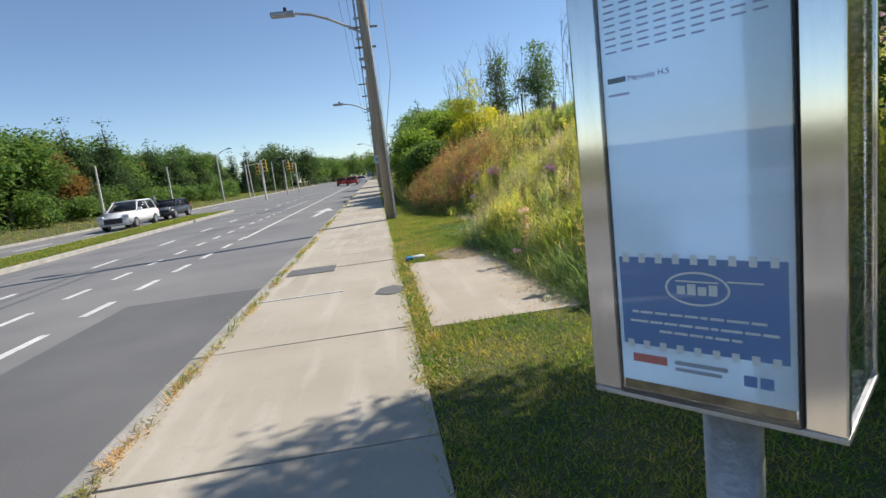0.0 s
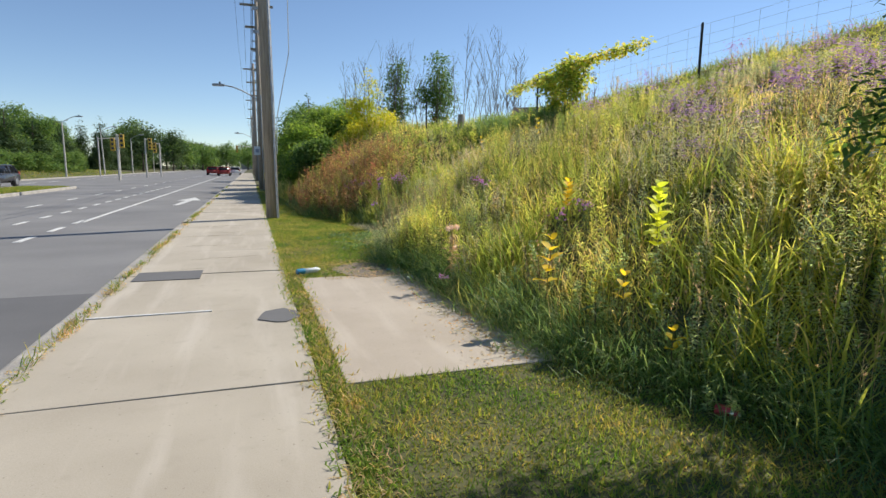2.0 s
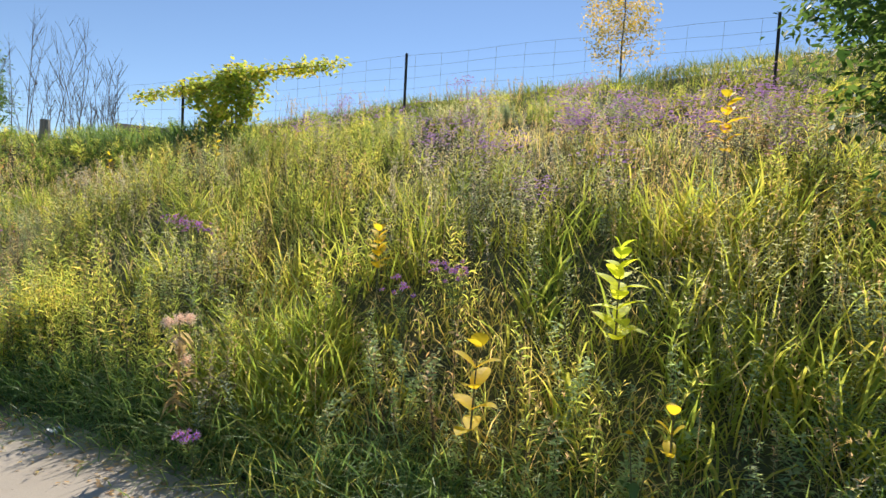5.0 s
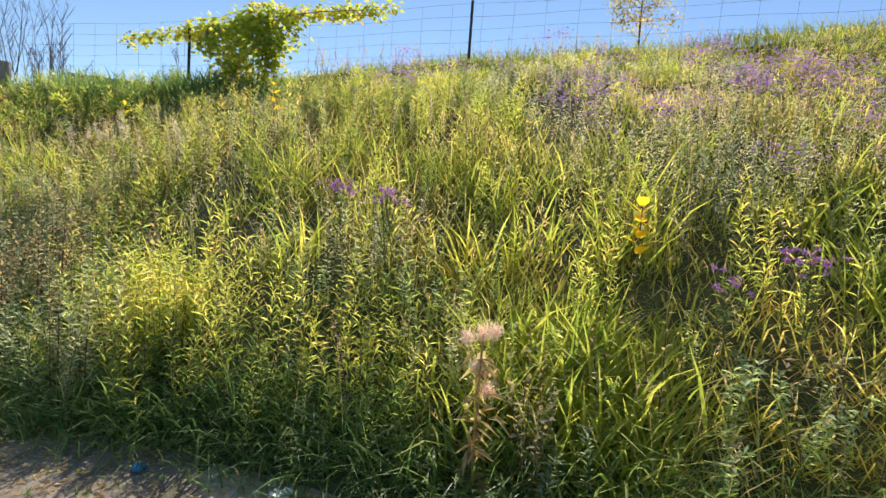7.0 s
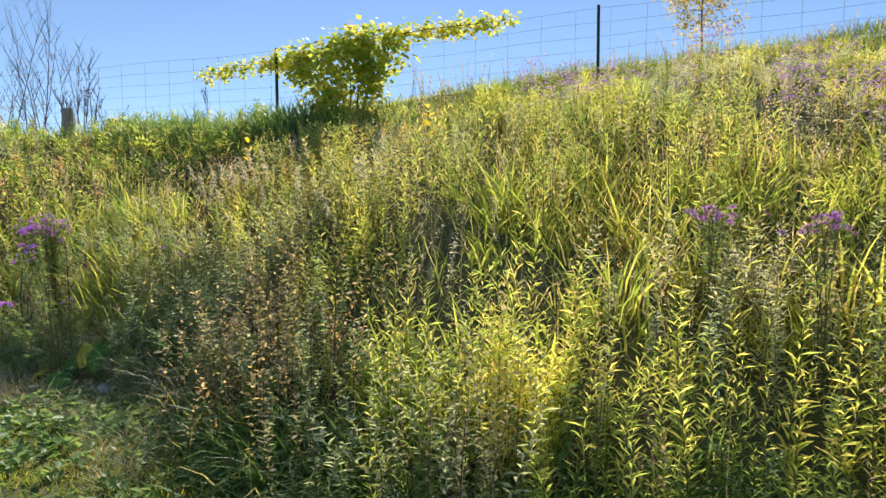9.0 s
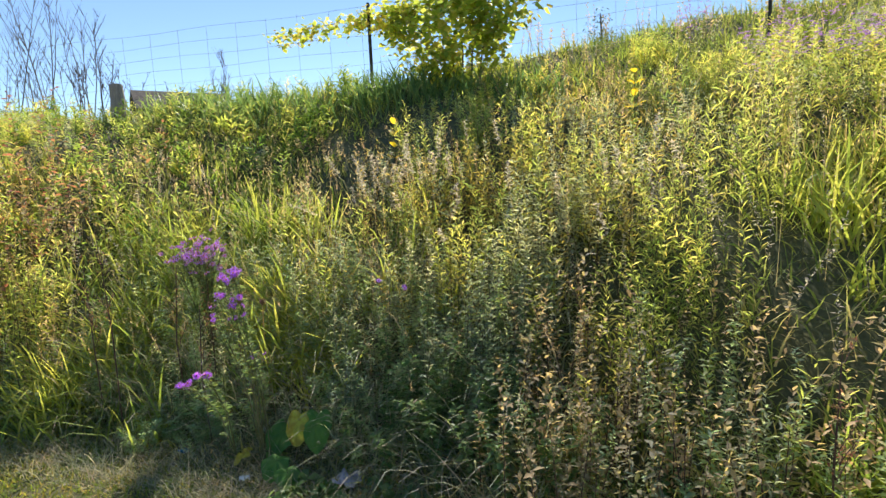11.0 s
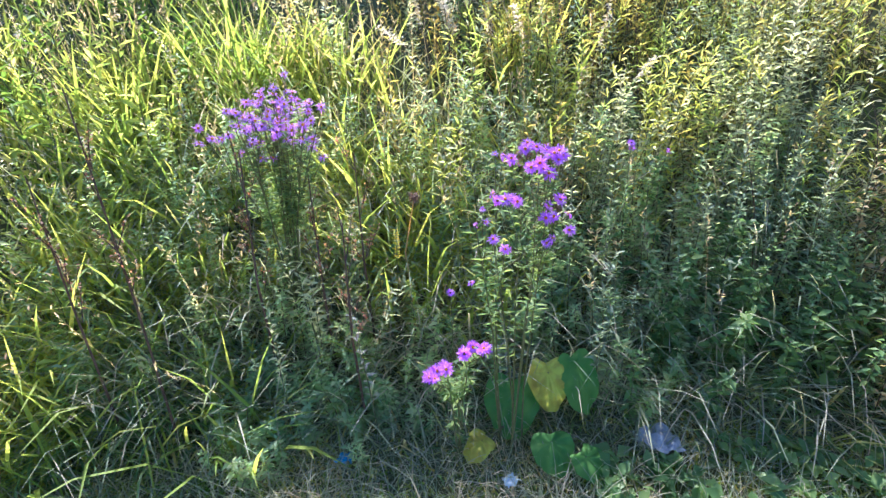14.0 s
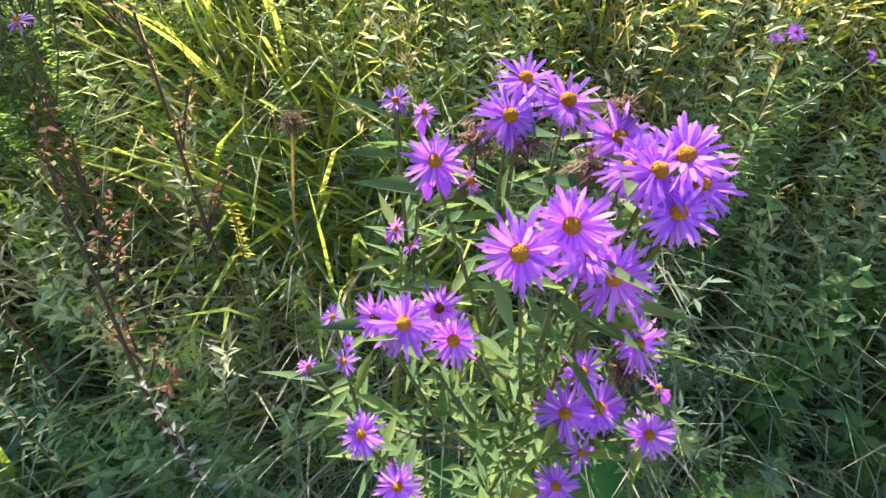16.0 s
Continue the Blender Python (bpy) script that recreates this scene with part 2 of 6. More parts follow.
M_REDINK = solid("red_print", (0.5, 0.1, 0.1), (0.6, 0.16, 0.14), 9, 0.4, bump=0.0)
M_RUSTSTAIN = solid("rust_stain", (0.12, 0.06, 0.03), (0.34, 0.22, 0.1), 25, 0.8, bump=0.2)
M_WHITE = solid("white_car_paint", (0.74, 0.75, 0.76), (0.8, 0.8, 0.8), 3, 0.25, bump=0.0)
M_DARKGLASS = solid("dark_glass", (0.01, 0.012, 0.015), (0.03, 0.033, 0.036), 3, 0.08, bump=0.0)
M_CARRED = solid("red_car_paint", (0.25, 0.03, 0.03), (0.34, 0.05, 0.04), 3, 0.25, bump=0.0)
M_CARDARK = solid("dark_car_paint", (0.03, 0.032, 0.036), (0.07, 0.07, 0.075), 3, 0.25, bump=0.0)
M_HEADLAMP = solid("headlamp_glass", (0.5, 0.52, 0.55), (0.7, 0.7, 0.72), 9, 0.1, bump=0.0)
M_TAIL = solid("tail_lamp", (0.35, 0.02, 0.02), (0.5, 0.04, 0.03), 9, 0.2, bump=0.0)
M_YELLOW = solid("signal_yellow", (0.5, 0.3, 0.02), (0.62, 0.4, 0.03), 9, 0.5, bump=0.0)
M_STONE = solid("pale_stone", (0.3, 0.29, 0.3), (0.52, 0.5, 0.52), 14, 0.9, bump=0.6, fine=60)
M_CANRED = solid("can_red", (0.45, 0.04, 0.05), (0.55, 0.07, 0.07), 20, 0.3, bump=0.0)
M_ALU = solid("aluminium", (0.6, 0.6, 0.62), (0.75, 0.75, 0.76), 20, 0.25, 1.0, bump=0.0)
M_BLUEPLASTIC = solid("blue_plastic", (0.03, 0.22, 0.4), (0.06, 0.3, 0.5), 20, 0.4, bump=0.0)
M_WHITEPLASTIC = solid("white_plastic", (0.65, 0.7, 0.72), (0.8, 0.82, 0.82), 20, 0.4, bump=0.0)
M_BUILD = solid("building_wall", (0.3, 0.27, 0.24), (0.42, 0.39, 0.35), 0.5, 0.8, bump=0.0)
M_GREYSIGN = solid("grey_blue_panel", (0.13, 0.16, 0.19), (0.2, 0.24, 0.27), 2, 0.5, bump=0.0)
M_GLASS, gn, gl, gb = nodes_of("clear_glass")
gb.inputs["Base Color"].default_value = (0.9, 0.96, 0.95, 1)
gb.inputs["Roughness"].default_value, gb.inputs["Transmission Weight"].default_value = 0.02, 1.0


# ---- building helpers ----
def part(name, bm, mat, parent=None, label="", smooth=False):
    me = bpy.data.meshes.new(name)
    bm.to_mesh(me)
    bm.free()
    me.materials.append(mat)
    if smooth:
        me.polygons.foreach_set("use_smooth", [True] * len(me.polygons))
    ob = new(name, me)
    ob.parent = parent
    if label:
        ob["label"] = label
    return ob


def thing(name, m, label, category, group="", kind=""):
    ob = new(name)
    ob.matrix_world = m
    return tagged(ob, label, category, group, kind)


def box(bm, x0, x1, y0, y1, z0, z1, bevel=0.0):
    g = bmesh.ops.create_cube(bm, size=1, matrix=Matrix.Translation(((x0 + x1) / 2, (y0 + y1) / 2, (z0 + z1) / 2)) @ Matrix.Diagonal((x1 - x0, y1 - y0, z1 - z0, 1)))
    if bevel:
        es = list({e for v in g["verts"] for e in v.link_edges})
        bmesh.ops.bevel(bm, geom=es, offset=bevel, segments=2, affect="EDGES", profile=0.6)
    return bm


def boxed(x0, x1, y0, y1, z0, z1, bevel=0.0):
    return box(bmesh.new(), x0, x1, y0, y1, z0, z1, bevel)


def thicken(bm, d):
    """A flat outline pulled down into a thin plate, facing up."""
    r = bmesh.ops.extrude_face_region(bm, geom=bm.faces[:])
    bmesh.ops.translate(bm, vec=(0, 0, d), verts=[e for e in r["geom"] if isinstance(e, bmesh.types.BMVert)])
    bmesh.ops.recalc_face_normals(bm, faces=bm.faces[:])


def tube(bm, pts, radii, sides=6, cap=True):
    """A tapered tube along points."""
    pts = [Vector(p) for p in pts]
    if not isinstance(radii, (list, tuple)):
        radii = [radii] * len(pts)
    rings = []
    for i, p in enumerate(pts):
        d = (pts[min(i + 1, len(pts) - 1)] - pts[max(i - 1, 0)]).normalized()
        a = d.orthogonal().normalized() if i == 0 else (a - d * a.dot(d)).normalized()
        b = d.cross(a)
        rings.append([bm.verts.new(p + (a * math.cos(k * math.tau / sides) + b * math.sin(k * math.tau / sides)) * radii[i]) for k in range(sides)])
    for r0, r1 in zip(rings, rings[1:]):
        for k in range(sides):
            bm.faces.new((r0[k], r0[(k + 1) % sides], r1[(k + 1) % sides], r1[k]))
    if cap:
        bm.faces.new(rings[0][::-1])
        bm.faces.new(rings[-1])
    return bm


def lathe(bm, profile, sides=16, m=Matrix()):
    rings = []
    for r, z in profile:
        rings.append([bm.verts.new(m @ Vector((r * math.cos(k * math.tau / sides), r * math.sin(k * math.tau / sides), z))) for k in range(sides)])
    for r0, r1 in zip(rings, rings[1:]):
        for k in range(sides):
            bm.faces.new((r0[k], r0[(k + 1) % sides], r1[(k + 1) % sides], r1[k]))
    bm.faces.new(rings[0][::-1])
    bm.faces.new(rings[-1])
    return bm


def soup(name, chunks, mats, smooth=False):
    """One mesh out of many like pieces: chunks of (corners N x k x 3, triangles m x 3, material)."""
    vs, ts, ms, base = [], [], [], 0
    for v, t, k in chunks:
        n, c = v.shape[0], v.shape[1]
        vs.append(v.reshape(-1, 3))
        ts.append((np.asarray(t)[None] + (base + np.arange(n) * c)[:, None, None]).reshape(-1, 3))
        ms.append(np.full(n * len(t), k, np.int32))
        base += n * c
    vs, ts, ms = np.concatenate(vs).astype(np.float32), np.concatenate(ts).astype(np.int32), np.concatenate(ms)
    me = bpy.data.meshes.new(name)
    me.vertices.add(len(vs))
    me.vertices.foreach_set("co", vs.ravel())
    me.loops.add(ts.size)
    me.loops.foreach_set("vertex_index", ts.ravel())
    me.polygons.add(len(ts))
    me.polygons.foreach_set("loop_start", np.arange(0, ts.size, 3, dtype=np.int32))
    me.polygons.foreach_set("loop_total", np.full(len(ts), 3, np.int32))
    for m in mats:
        me.materials.append(m)
    me.polygons.foreach_set("material_index", ms)
    if smooth:
        me.polygons.foreach_set("use_smooth", np.ones(len(ts), bool))
    me.update(calc_edges=True)
    me.validate()
    return me


def stuff(name, chunks, mats, label, category, parent=None):
    ob = new(name, soup(name, chunks, mats))
    ob.parent = parent
    return tagged(ob, label, category, kind="stuff")


R = np.random.RandomState(5)
T_BLADE = [(0, 1, 3), (0, 3, 2), (2, 3, 4)]
T_LONG = [(0, 1, 3), (0, 3, 2), (2, 3, 5), (2, 5, 4), (4, 5, 6)]
T_LEAF = [(0, 1, 2), (0, 2, 3)]
T_BROAD = [(0, 1, 2), (0, 2, 5), (1, 3, 2), (5, 2, 4), (2, 3, 4)]


def arr(a, n):
    return np.broadcast_to(np.asarray(a, float), (n,)).copy()


def blades(p, az, length, width, lean, bend, levels=2):
    """Grass blades: roots p, heading az, starting lean and further bend (radians)."""
    n = len(p)
    az, length, width, lean, bend = (arr(a, n) for a in (az, length, width, lean, bend))
    h = np.stack([np.cos(az), np.sin(az), np.zeros(n)], 1)
    tw = az + np.pi / 2 + R.uniform(-0.9, 0.9, n)
    s = np.stack([np.cos(tw), np.sin(tw), np.zeros(n)], 1)
    out, q = [], p.copy()
    ws = [1.0, 0.75] if levels == 2 else [0.7, 1.0, 0.7]
    for i in range(levels):
        out += [q - s * (width * ws[i] / 2)[:, None], q + s * (width * ws[i] / 2)[:, None]]
        th = lean + bend * (i + 0.5) / levels
        q = q + (h * np.sin(th)[:, None] + np.array([0, 0, 1.0]) * np.cos(th)[:, None]) * (length / levels)[:, None]
    return np.stack(out + [q], 1)


def leaves(p, az, pitch, length, width, droop=0.15):
    """Small pointed leaves: base, side, tip, side."""
    n = len(p)
    az, pitch, length, width = (arr(a, n) for a in (az, pitch, length, width))
    d = np.stack([np.cos(az) * np.cos(pitch), np.sin(az) * np.cos(pitch), np.sin(pitch)], 1)
    roll = R.uniform(-0.7, 0.7, n)
    s = np.stack([-np.sin(az) * np.cos(roll), np.cos(az) * np.cos(roll), np.sin(roll)], 1)
    mid = p + d * (0.42 * length)[:, None]
    tip = p + d * length[:, None]
    tip[:, 2] -= droop * length
    w = (width / 2)[:, None]
    return np.stack([p, mid - s * w, tip, mid + s * w], 1)


def spread(n, x0, x1, y0, y1, keep):
    """n random places in a rectangle that keep() lets through with its chance."""
    got = []
    have = 0
    while have < n:
        x, y = R.uniform(x0, x1, n), R.uniform(y0, y1, n)
        k = R.uniform(0, 1, n) < keep(x, y)
        got.append(np.stack([x[k], y[k]], 1))
        have += k.sum()
    return np.concatenate(got)[:n]


# ---- the lie of the land ----
FOOT_Y = (-30, -5, 0, 3.4, 4.6, 6.0, 7.0, 7.8, 8.2, 8.8, 10.0, 11.3, 12.6, 13.6, 14.4, 17.0, 25.0, 60.0)
FOOT_X = (2.6, 2.6, 2.4, 2.05, 1.55, 1.54, 1.5, 1.45, 1.38, 1.27, 1.55, 2.25, 2.28, 2.22, 1.95, 1.0, 0.8, 1.0)
TOP_Y = (-60, -5, 0, 3.9, 5.6, 9.15, 10.4, 13.5, 18.0, 23, 35, 60, 120)
TOP_Z = (3.4, 3.4, 3.3, 3.08, 2.98, 2.8, 2.75, 2.52, 2.5, 2.7, 2.7, 2.2, 1.6)


def foot(y):
    return np.interp(y, FOOT_Y, FOOT_X)


def fence_x(y):
    return 7.01 - (np.clip(y, -20, 24) - 9.15) * 0.167


def wav(x, y, s, k):
    return np.sin(x * s + k) * np.cos(y * s * 0.83 - k * 1.7) + 0.5 * np.sin(x * s * 2.3 - y * s * 1.9 + k * 3)


def land(x, y):
    """Ground height."""
    x, y = np.asarray(x, float), np.asarray(y, float)
    f, e, top = foot(y), fence_x(y), np.interp(y, TOP_Y, TOP_Z)
    u = np.clip((x - f) / (e - f), 0, 1)
    prof = np.where(u < 0.08, u * u * 6.25, 0.04 + (u - 0.08) * 1.043)
    prof = prof + 0.07 * np.sin(np.pi * u)
    z = top * prof
    z = z + 0.44 * np.clip(x - e, 0, np.interp(y, (-5, 0, 3.9, 5.6, 9.15, 12, 14), (2.4, 2.4, 2.2, 1.9, 1.2, 0.5, 0.1)))
    z = z + np.clip(x - e, 0, 10) * 0.03 + np.clip(u * 4, 0, 1) * 0.06 * wav(x, y, 1.1, 0.4)
    z = z + 0.05 * np.clip((x - 0.4) / 1.6, 0, 1) * np.clip((y - 9) / 2, 0, 1) * np.clip((14 - y) / 1.5, 0, 1)
    left = np.where(x > -1.7, -0.03, -0.34)
    left = np.where(x < -19.2, np.clip((-19.2 - x) * 0.12, 0, 0.6) - 0.34 + 0.2, left)
    return np.where(x > 0.0, z - 0.008, left)


def axis(parts):
    out = []
    for a, b, n in parts:
        out += list(np.linspace(a, b, n, endpoint=False))
    return np.array(out + [parts[-1][1]])


gx = axis([(-900, -60, 8), (-60, -21, 14), (-21, -18, 8), (-18, -2.0, 4), (-2.0, -0.1, 3), (-0.1, 0.02, 2), (0.02, 9, 62), (9, 30, 16), (30, 120, 8), (120, 900, 6)])
gy = axis([(-900, -60, 6), (-60, -5, 10), (-5, 22, 110), (22, 70, 48), (70, 200, 20), (200, 1500, 8)])
X, Y = np.meshgrid(gx, gy)
Z = land(X, Y)
gv = np.stack([X, Y, Z], 2).reshape(-1, 3)
ids = np.arange(len(gv)).reshape(X.shape)
a, b, c, d = (k.ravel() for k in (ids[:-1, :-1], ids[:-1, 1:], ids[1:, 1:], ids[1:, :-1]))
ground = new("ground", soup("ground", [(gv[None], np.concatenate([np.stack([a, b, c], 1), np.stack([a, c, d], 1)]), 0)], [M_SOIL], True))
tagged(ground, "brown soil and earth bank beside the road", "ground", kind="structure")

# ---- road ----
ROAD_Z = -0.15
road = tagged(part("road", boxed(-10.6, -1.95, -60, 420, ROAD_Z - 0.15, ROAD_Z), M_ASPHALT), "worn grey asphalt carriageway with lane lines", "road", kind="structure")
far_road = tagged(part("road_far", boxed(-19.2, -13.7, -60, 420, ROAD_Z - 0.15, ROAD_Z), M_ASPHALT), "worn grey asphalt of the opposite carriageway", "road", kind="structure")
crossing = tagged(part("road_crossing", boxed(-13.7, -10.6, 42, 420, ROAD_Z - 0.15, ROAD_Z), M_ASPHALT), "worn grey asphalt where the median ends", "road", kind="structure")
patch = tagged(part("asphalt_patch", boxed(-4.1, -1.97, -8, 8.45, ROAD_Z - 0.1, ROAD_Z + 0.004), M_ASPHALT_NEW), "darker newer asphalt patch along the kerb lane", "road", kind="structure")
lane = tagged(new("lane_line"), "worn white painted lane lines", "road marking", kind="structure")


def stripe(x, y0, y1, w, z=ROAD_Z + 0.005):
    part("stripe", boxed(x - w / 2, x + w / 2, y0, y1, z - 0.004, z + 0.002), M_PAINT, lane)


for i in range(16):
    stripe(-4.58, -10.2 + i * 1.83, -9.25 + i * 1.83, 0.12)
stripe(-4.5, 17.6, 120, 0.11)
for i in range(30):
    stripe(-5.82, -8.0 + i * 1.8, -7.15 + i * 1.8, 0.11)
for i in range(40):
    stripe(-7.6, -16.5 + i * 4.45, -15.1 + i * 4.45, 0.11)
for i in range(30):
    stripe(-16.4, -10 + i * 6, -7 + i * 6, 0.11)
bm = bmesh.new()
vs = [bm.verts.new((x, y, ROAD_Z + 0.007)) for x, y in ((-2.75, 27.0), (-2.95, 24.0), (-3.15, 24.0), (-3.0, 27.0), (-3.35, 27.0), (-2.85, 29.5), (-2.4, 27.0))]
bm.faces.new(vs)
thicken(bm, 0.003)
part("arrow", bm, M_PAINT, lane, "white painted lane arrow")

# median
median = tagged(part("median", boxed(-13.5, -10.8, 14.5, 41.0, -0.3, -0.04), M_SOIL), "grassed median strip between the carriageways", "median", kind="structure")
for x0, x1 in ((-10.8, -10.6), (-13.7, -13.5)):
    part("kerb", boxed(x0, x1, 14.3, 41.2, -0.3, -0.01, 0.02), M_KERB, median)
part("kerb", boxed(-13.5, -10.8, 14.3, 14.5, -0.3, -0.01, 0.02), M_KERB, median)
part("kerb", boxed(-13.5, -10.8, 41.0, 41.2, -0.3, -0.01, 0.02), M_KERB, median)
far_kerb = tagged(part("kerb_far", boxed(-19.4, -19.2, -60, 300, -0.3, -0.02, 0.02), M_KERB), "pale concrete kerb on the far side", "kerb", kind="structure")

# ---- pavement ----
pavement = tagged(new("pavement"), "pale worn concrete pavement in cracked slabs", "pavement", kind="structure")
kerb = tagged(new("kerb"), "chipped pale concrete kerb with weeds in the joint", "kerb", kind="structure")
joints = [-17.1 + 1.97 * i for i in range(10)] + [2.6, 4.68, 6.62] + [8.6 + 1.97 * i for i in range(60)]
rs = random.Random(3)
for y0, y1 in zip(joints, joints[1:]):
    bm = bmesh.new()
    box(bm, -1.79, -0.01, y0 + 0.008, y1 - 0.008, -0.14, 0.0, 0.008)
    dz, tl = rs.uniform(-0.006, 0.004), rs.uniform(-0.003, 0.003)
    for v in bm.verts:
        v.co.z += dz + tl * (v.co.x + 0.9)
    part("slab", bm, M_CONC, pavement)
    ym = (y0 + y1) / 2
    bm = boxed(-1.95, -1.805, y0 + 0.006, y1 - 0.006, -0.3, 0.0, 0.025)
    for v in bm.verts:
        v.co.z += dz - 0.004
    part("kerb_stone", bm, M_KERB, kerb)
pad = tagged(part("bus_stop_pad", boxed(0.14, 3.4, 4.55, 7.95, -0.14, 0.004, 0.01), M_PAD), "pale concrete bus stop pad beside the pavement", "pavement", kind="structure")


def blotch(name, cx, cy, rx, ry, z, mat, label, seed):
    rr = random.Random(seed)
    bm = bmesh.new()
    ring = [bm.verts.new((cx + rx * rr.uniform(0.75, 1.1) * math.cos(k / 14 * math.tau), cy + ry * rr.uniform(0.75, 1.1) * math.sin(k / 14 * math.tau), z)) for k in range(14)]
    bm.faces.new(ring)
    thicken(bm, 0.003)
    return tagged(part(name, bm, mat), label, "pavement patch", kind="structure")


rs = random.Random(9)
for k in range(6):
    y, x0 = 8.9 + k * 1.15 + rs.uniform(-0.4, 0.4), rs.uniform(-1.7, -1.0)
    pts = [(x0 + i * 0.09, y + rs.uniform(-0.05, 0.05) + 0.02 * i) for i in range(rs.randint(5, 11)) if x0 + i * 0.09 < -0.05]
    bm = bmesh.new()
    lo = [bm.verts.new((x, yy - rs.uniform(0.001, 0.003), 0.003)) for x, yy in pts]
    hi = [bm.verts.new((x, yy + rs.uniform(0.0005, 0.003), 0.003)) for x, yy in pts]
    for i in range(len(pts) - 1):
        bm.faces.new((lo[i], lo[i + 1], hi[i + 1], hi[i]))
    thicken(bm, 0.001)
    part("crack", bm, M_SOIL, pavement, "dirt-filled crack")
part("asphalt_repair", boxed(-1.7, -0.98, 8.25, 8.8, -0.02, 0.008), M_ASPHALT_NEW, pavement, "dark asphalt repair in the slabs")
part("mortar_strip", boxed(-1.75, -0.75, 6.63, 6.665, -0.02, 0.006), M_PAINT, pavement, "pale mortar along a slab joint")
blotch("asphalt_blotch", -0.17, 6.3, 0.2, 0.24, 0.008, M_ASPHALT_NEW, "dark asphalt repair at the slab edge", 4)

blotch("dirt_patch", 1.05, 8.3, 0.5, 0.55, 0.006, M_DIRT, "bare dusty earth at the end of the pad", 6)

# ---- plants in masses ----
def on_land(xy, sink=0.02):
    return np.stack([xy[:, 0], xy[:, 1], land(xy[:, 0], xy[:, 1]) - sink], 1)


def bank(x, y):
    return (x > foot(y) - 0.05) & (x < fence_x(y) + 3.0)


def nearer(y, k=0.15):
    return np.where(y < 15, 1.0, np.exp(-(y - 15) * k))


def low_crest(xy):
    """Plants are shorter towards the windy crest."""
    return np.clip((fence_x(xy[:, 1]) - xy[:, 0]) / 2.6, 0.5, 1)


HEROES = np.array([(2.66, 4.85), (1.92, 5.28), (2.84, 6.47), (4.82, 4.54), (2.06, 3.95), (2.1, 4.5), (1.68, 6.9), (2.35, 7.69), (2.5, 8.1), (2.55, 5.75), (2.5, 6.05), (2.2, 12.12), (2.2, 12.3), (2.7, 12.9), (2.4, 12.0), (2.2, 11.62), (1.45, 6.48)])


def clear(x, y):
    """Room round the single plants and a little way down the bank from them."""
    ok = np.ones(np.shape(x), bool)
    for hx, hy in HEROES:
        dx, dy = x - hx, y - hy
        ok &= ~((np.abs(dy + 0.35 * np.clip(-dx, 0, 1)) < 0.17) & (dx < 0.1) & (dx > -0.55))
    return ok


def clumps(n, each, r, keep, y1=20):
    """Places in clumps, and a size for each that neighbours share."""
    c = spread(n, 0.9, 8.0, -0.5, y1, keep)
    k = np.maximum(2, R.poisson(each, n))
    p = np.repeat(c, k, 0) + R.normal(0, 1, (k.sum(), 2)) * np.repeat(R.uniform(0.5, 1.4, n) * r, k)[:, None]
    s = np.repeat(R.uniform(0.6, 1.05, n), k)
    ok = clear(p[:, 0], p[:, 1]) & (p[:, 0] > foot(p[:, 1]) + 0.05) & (p[:, 0] < fence_x(p[:, 1]))
    return p[ok], s[ok]


def slope_x(x, y):
    return (x - foot(y)) / (fence_x(y) - foot(y))


# meadow grass over the whole bank
xy = spread(105000, 0.9, 10.5, -1.5, 26, lambda x, y: bank(x, y) * nearer(y, 0.1) * (0.3 + 0.7 * (wav(x, y, 1.3, 2.0) > -0.3)) * np.where(x > fence_x(y) + 2.4, 0.3, 1) * np.clip(1.05 - 0.55 * slope_x(x, y), 0.45, 1) * np.where((y > 10.9) & (y < 13.2) & (x < foot(y) + 0.9), 0.35, 1))
n = len(xy)
tall = np.clip(0.55 + 0.3 * wav(xy[:, 0], xy[:, 1], 1.7, 5.0), 0.3, 1.0) * low_crest(xy) * np.where(xy[:, 0] < foot(xy[:, 1]) + 0.5, 0.8, 1)
away = np.clip((xy[:, 1] - 10) / 10, 0, 1)
v = blades(on_land(xy), R.uniform(0, 6.28, n), R.uniform(0.2, 0.6, n) * tall, R.uniform(0.006, 0.012, n) * (1 + 1.2 * away), R.uniform(0.1, 0.9, n), R.uniform(0.3, 1.9, n))
stuff("meadow_grass", [(v, T_BLADE, 0)], [M_GRASS], "long mixed green and straw-coloured grass on the bank", "grass")

# bright broad-bladed clumps
cl = spread(300, 1.3, 9.5, -0.5, 22, lambda x, y: (x > foot(y) + 0.4) * (x < fence_x(y) + 2) * nearer(y) * np.clip(0.45 + 0.75 * wav(x, y, 0.9, 1.2), 0.08, 1))
extra = np.array([(2.35, 6.55), (2.25, 6.85), (2.5, 6.3), (2.15, 6.75), (2.1, 8.75), (2.2, 9.0), (3.2, 12.9), (3.3, 13.3), (3.0, 13.5), (3.5, 13.0), (3.3, 4.4), (3.6, 4.6), (3.0, 4.6), (3.6, 12.6), (2.9, 13.9)])
cl = np.concatenate([cl, extra] + [np.array(c) + R.normal(0, 1, (m, 2)) * np.array(r) for c, r, m in (((3.1, 13.5), (0.4, 0.5), 40), ((4.0, 14.0), (0.5, 0.7), 26), ((2.25, 6.65), (0.18, 0.24), 30), ((3.4, 4.4), (0.35, 0.35), 14), ((2.3, 13.9), (0.3, 0.35), 12), ((2.0, 9.4), (0.2, 0.2), 6), ((3.6, 9.3), (0.4, 0.6), 10), ((2.75, 3.75), (0.35, 0.4), 22), ((3.6, 5.2), (0.5, 0.4), 14), ((4.4, 3.6), (0.4, 0.5), 14), ((3.05, 12.35), (0.18, 0.25), 12))])
k = 46
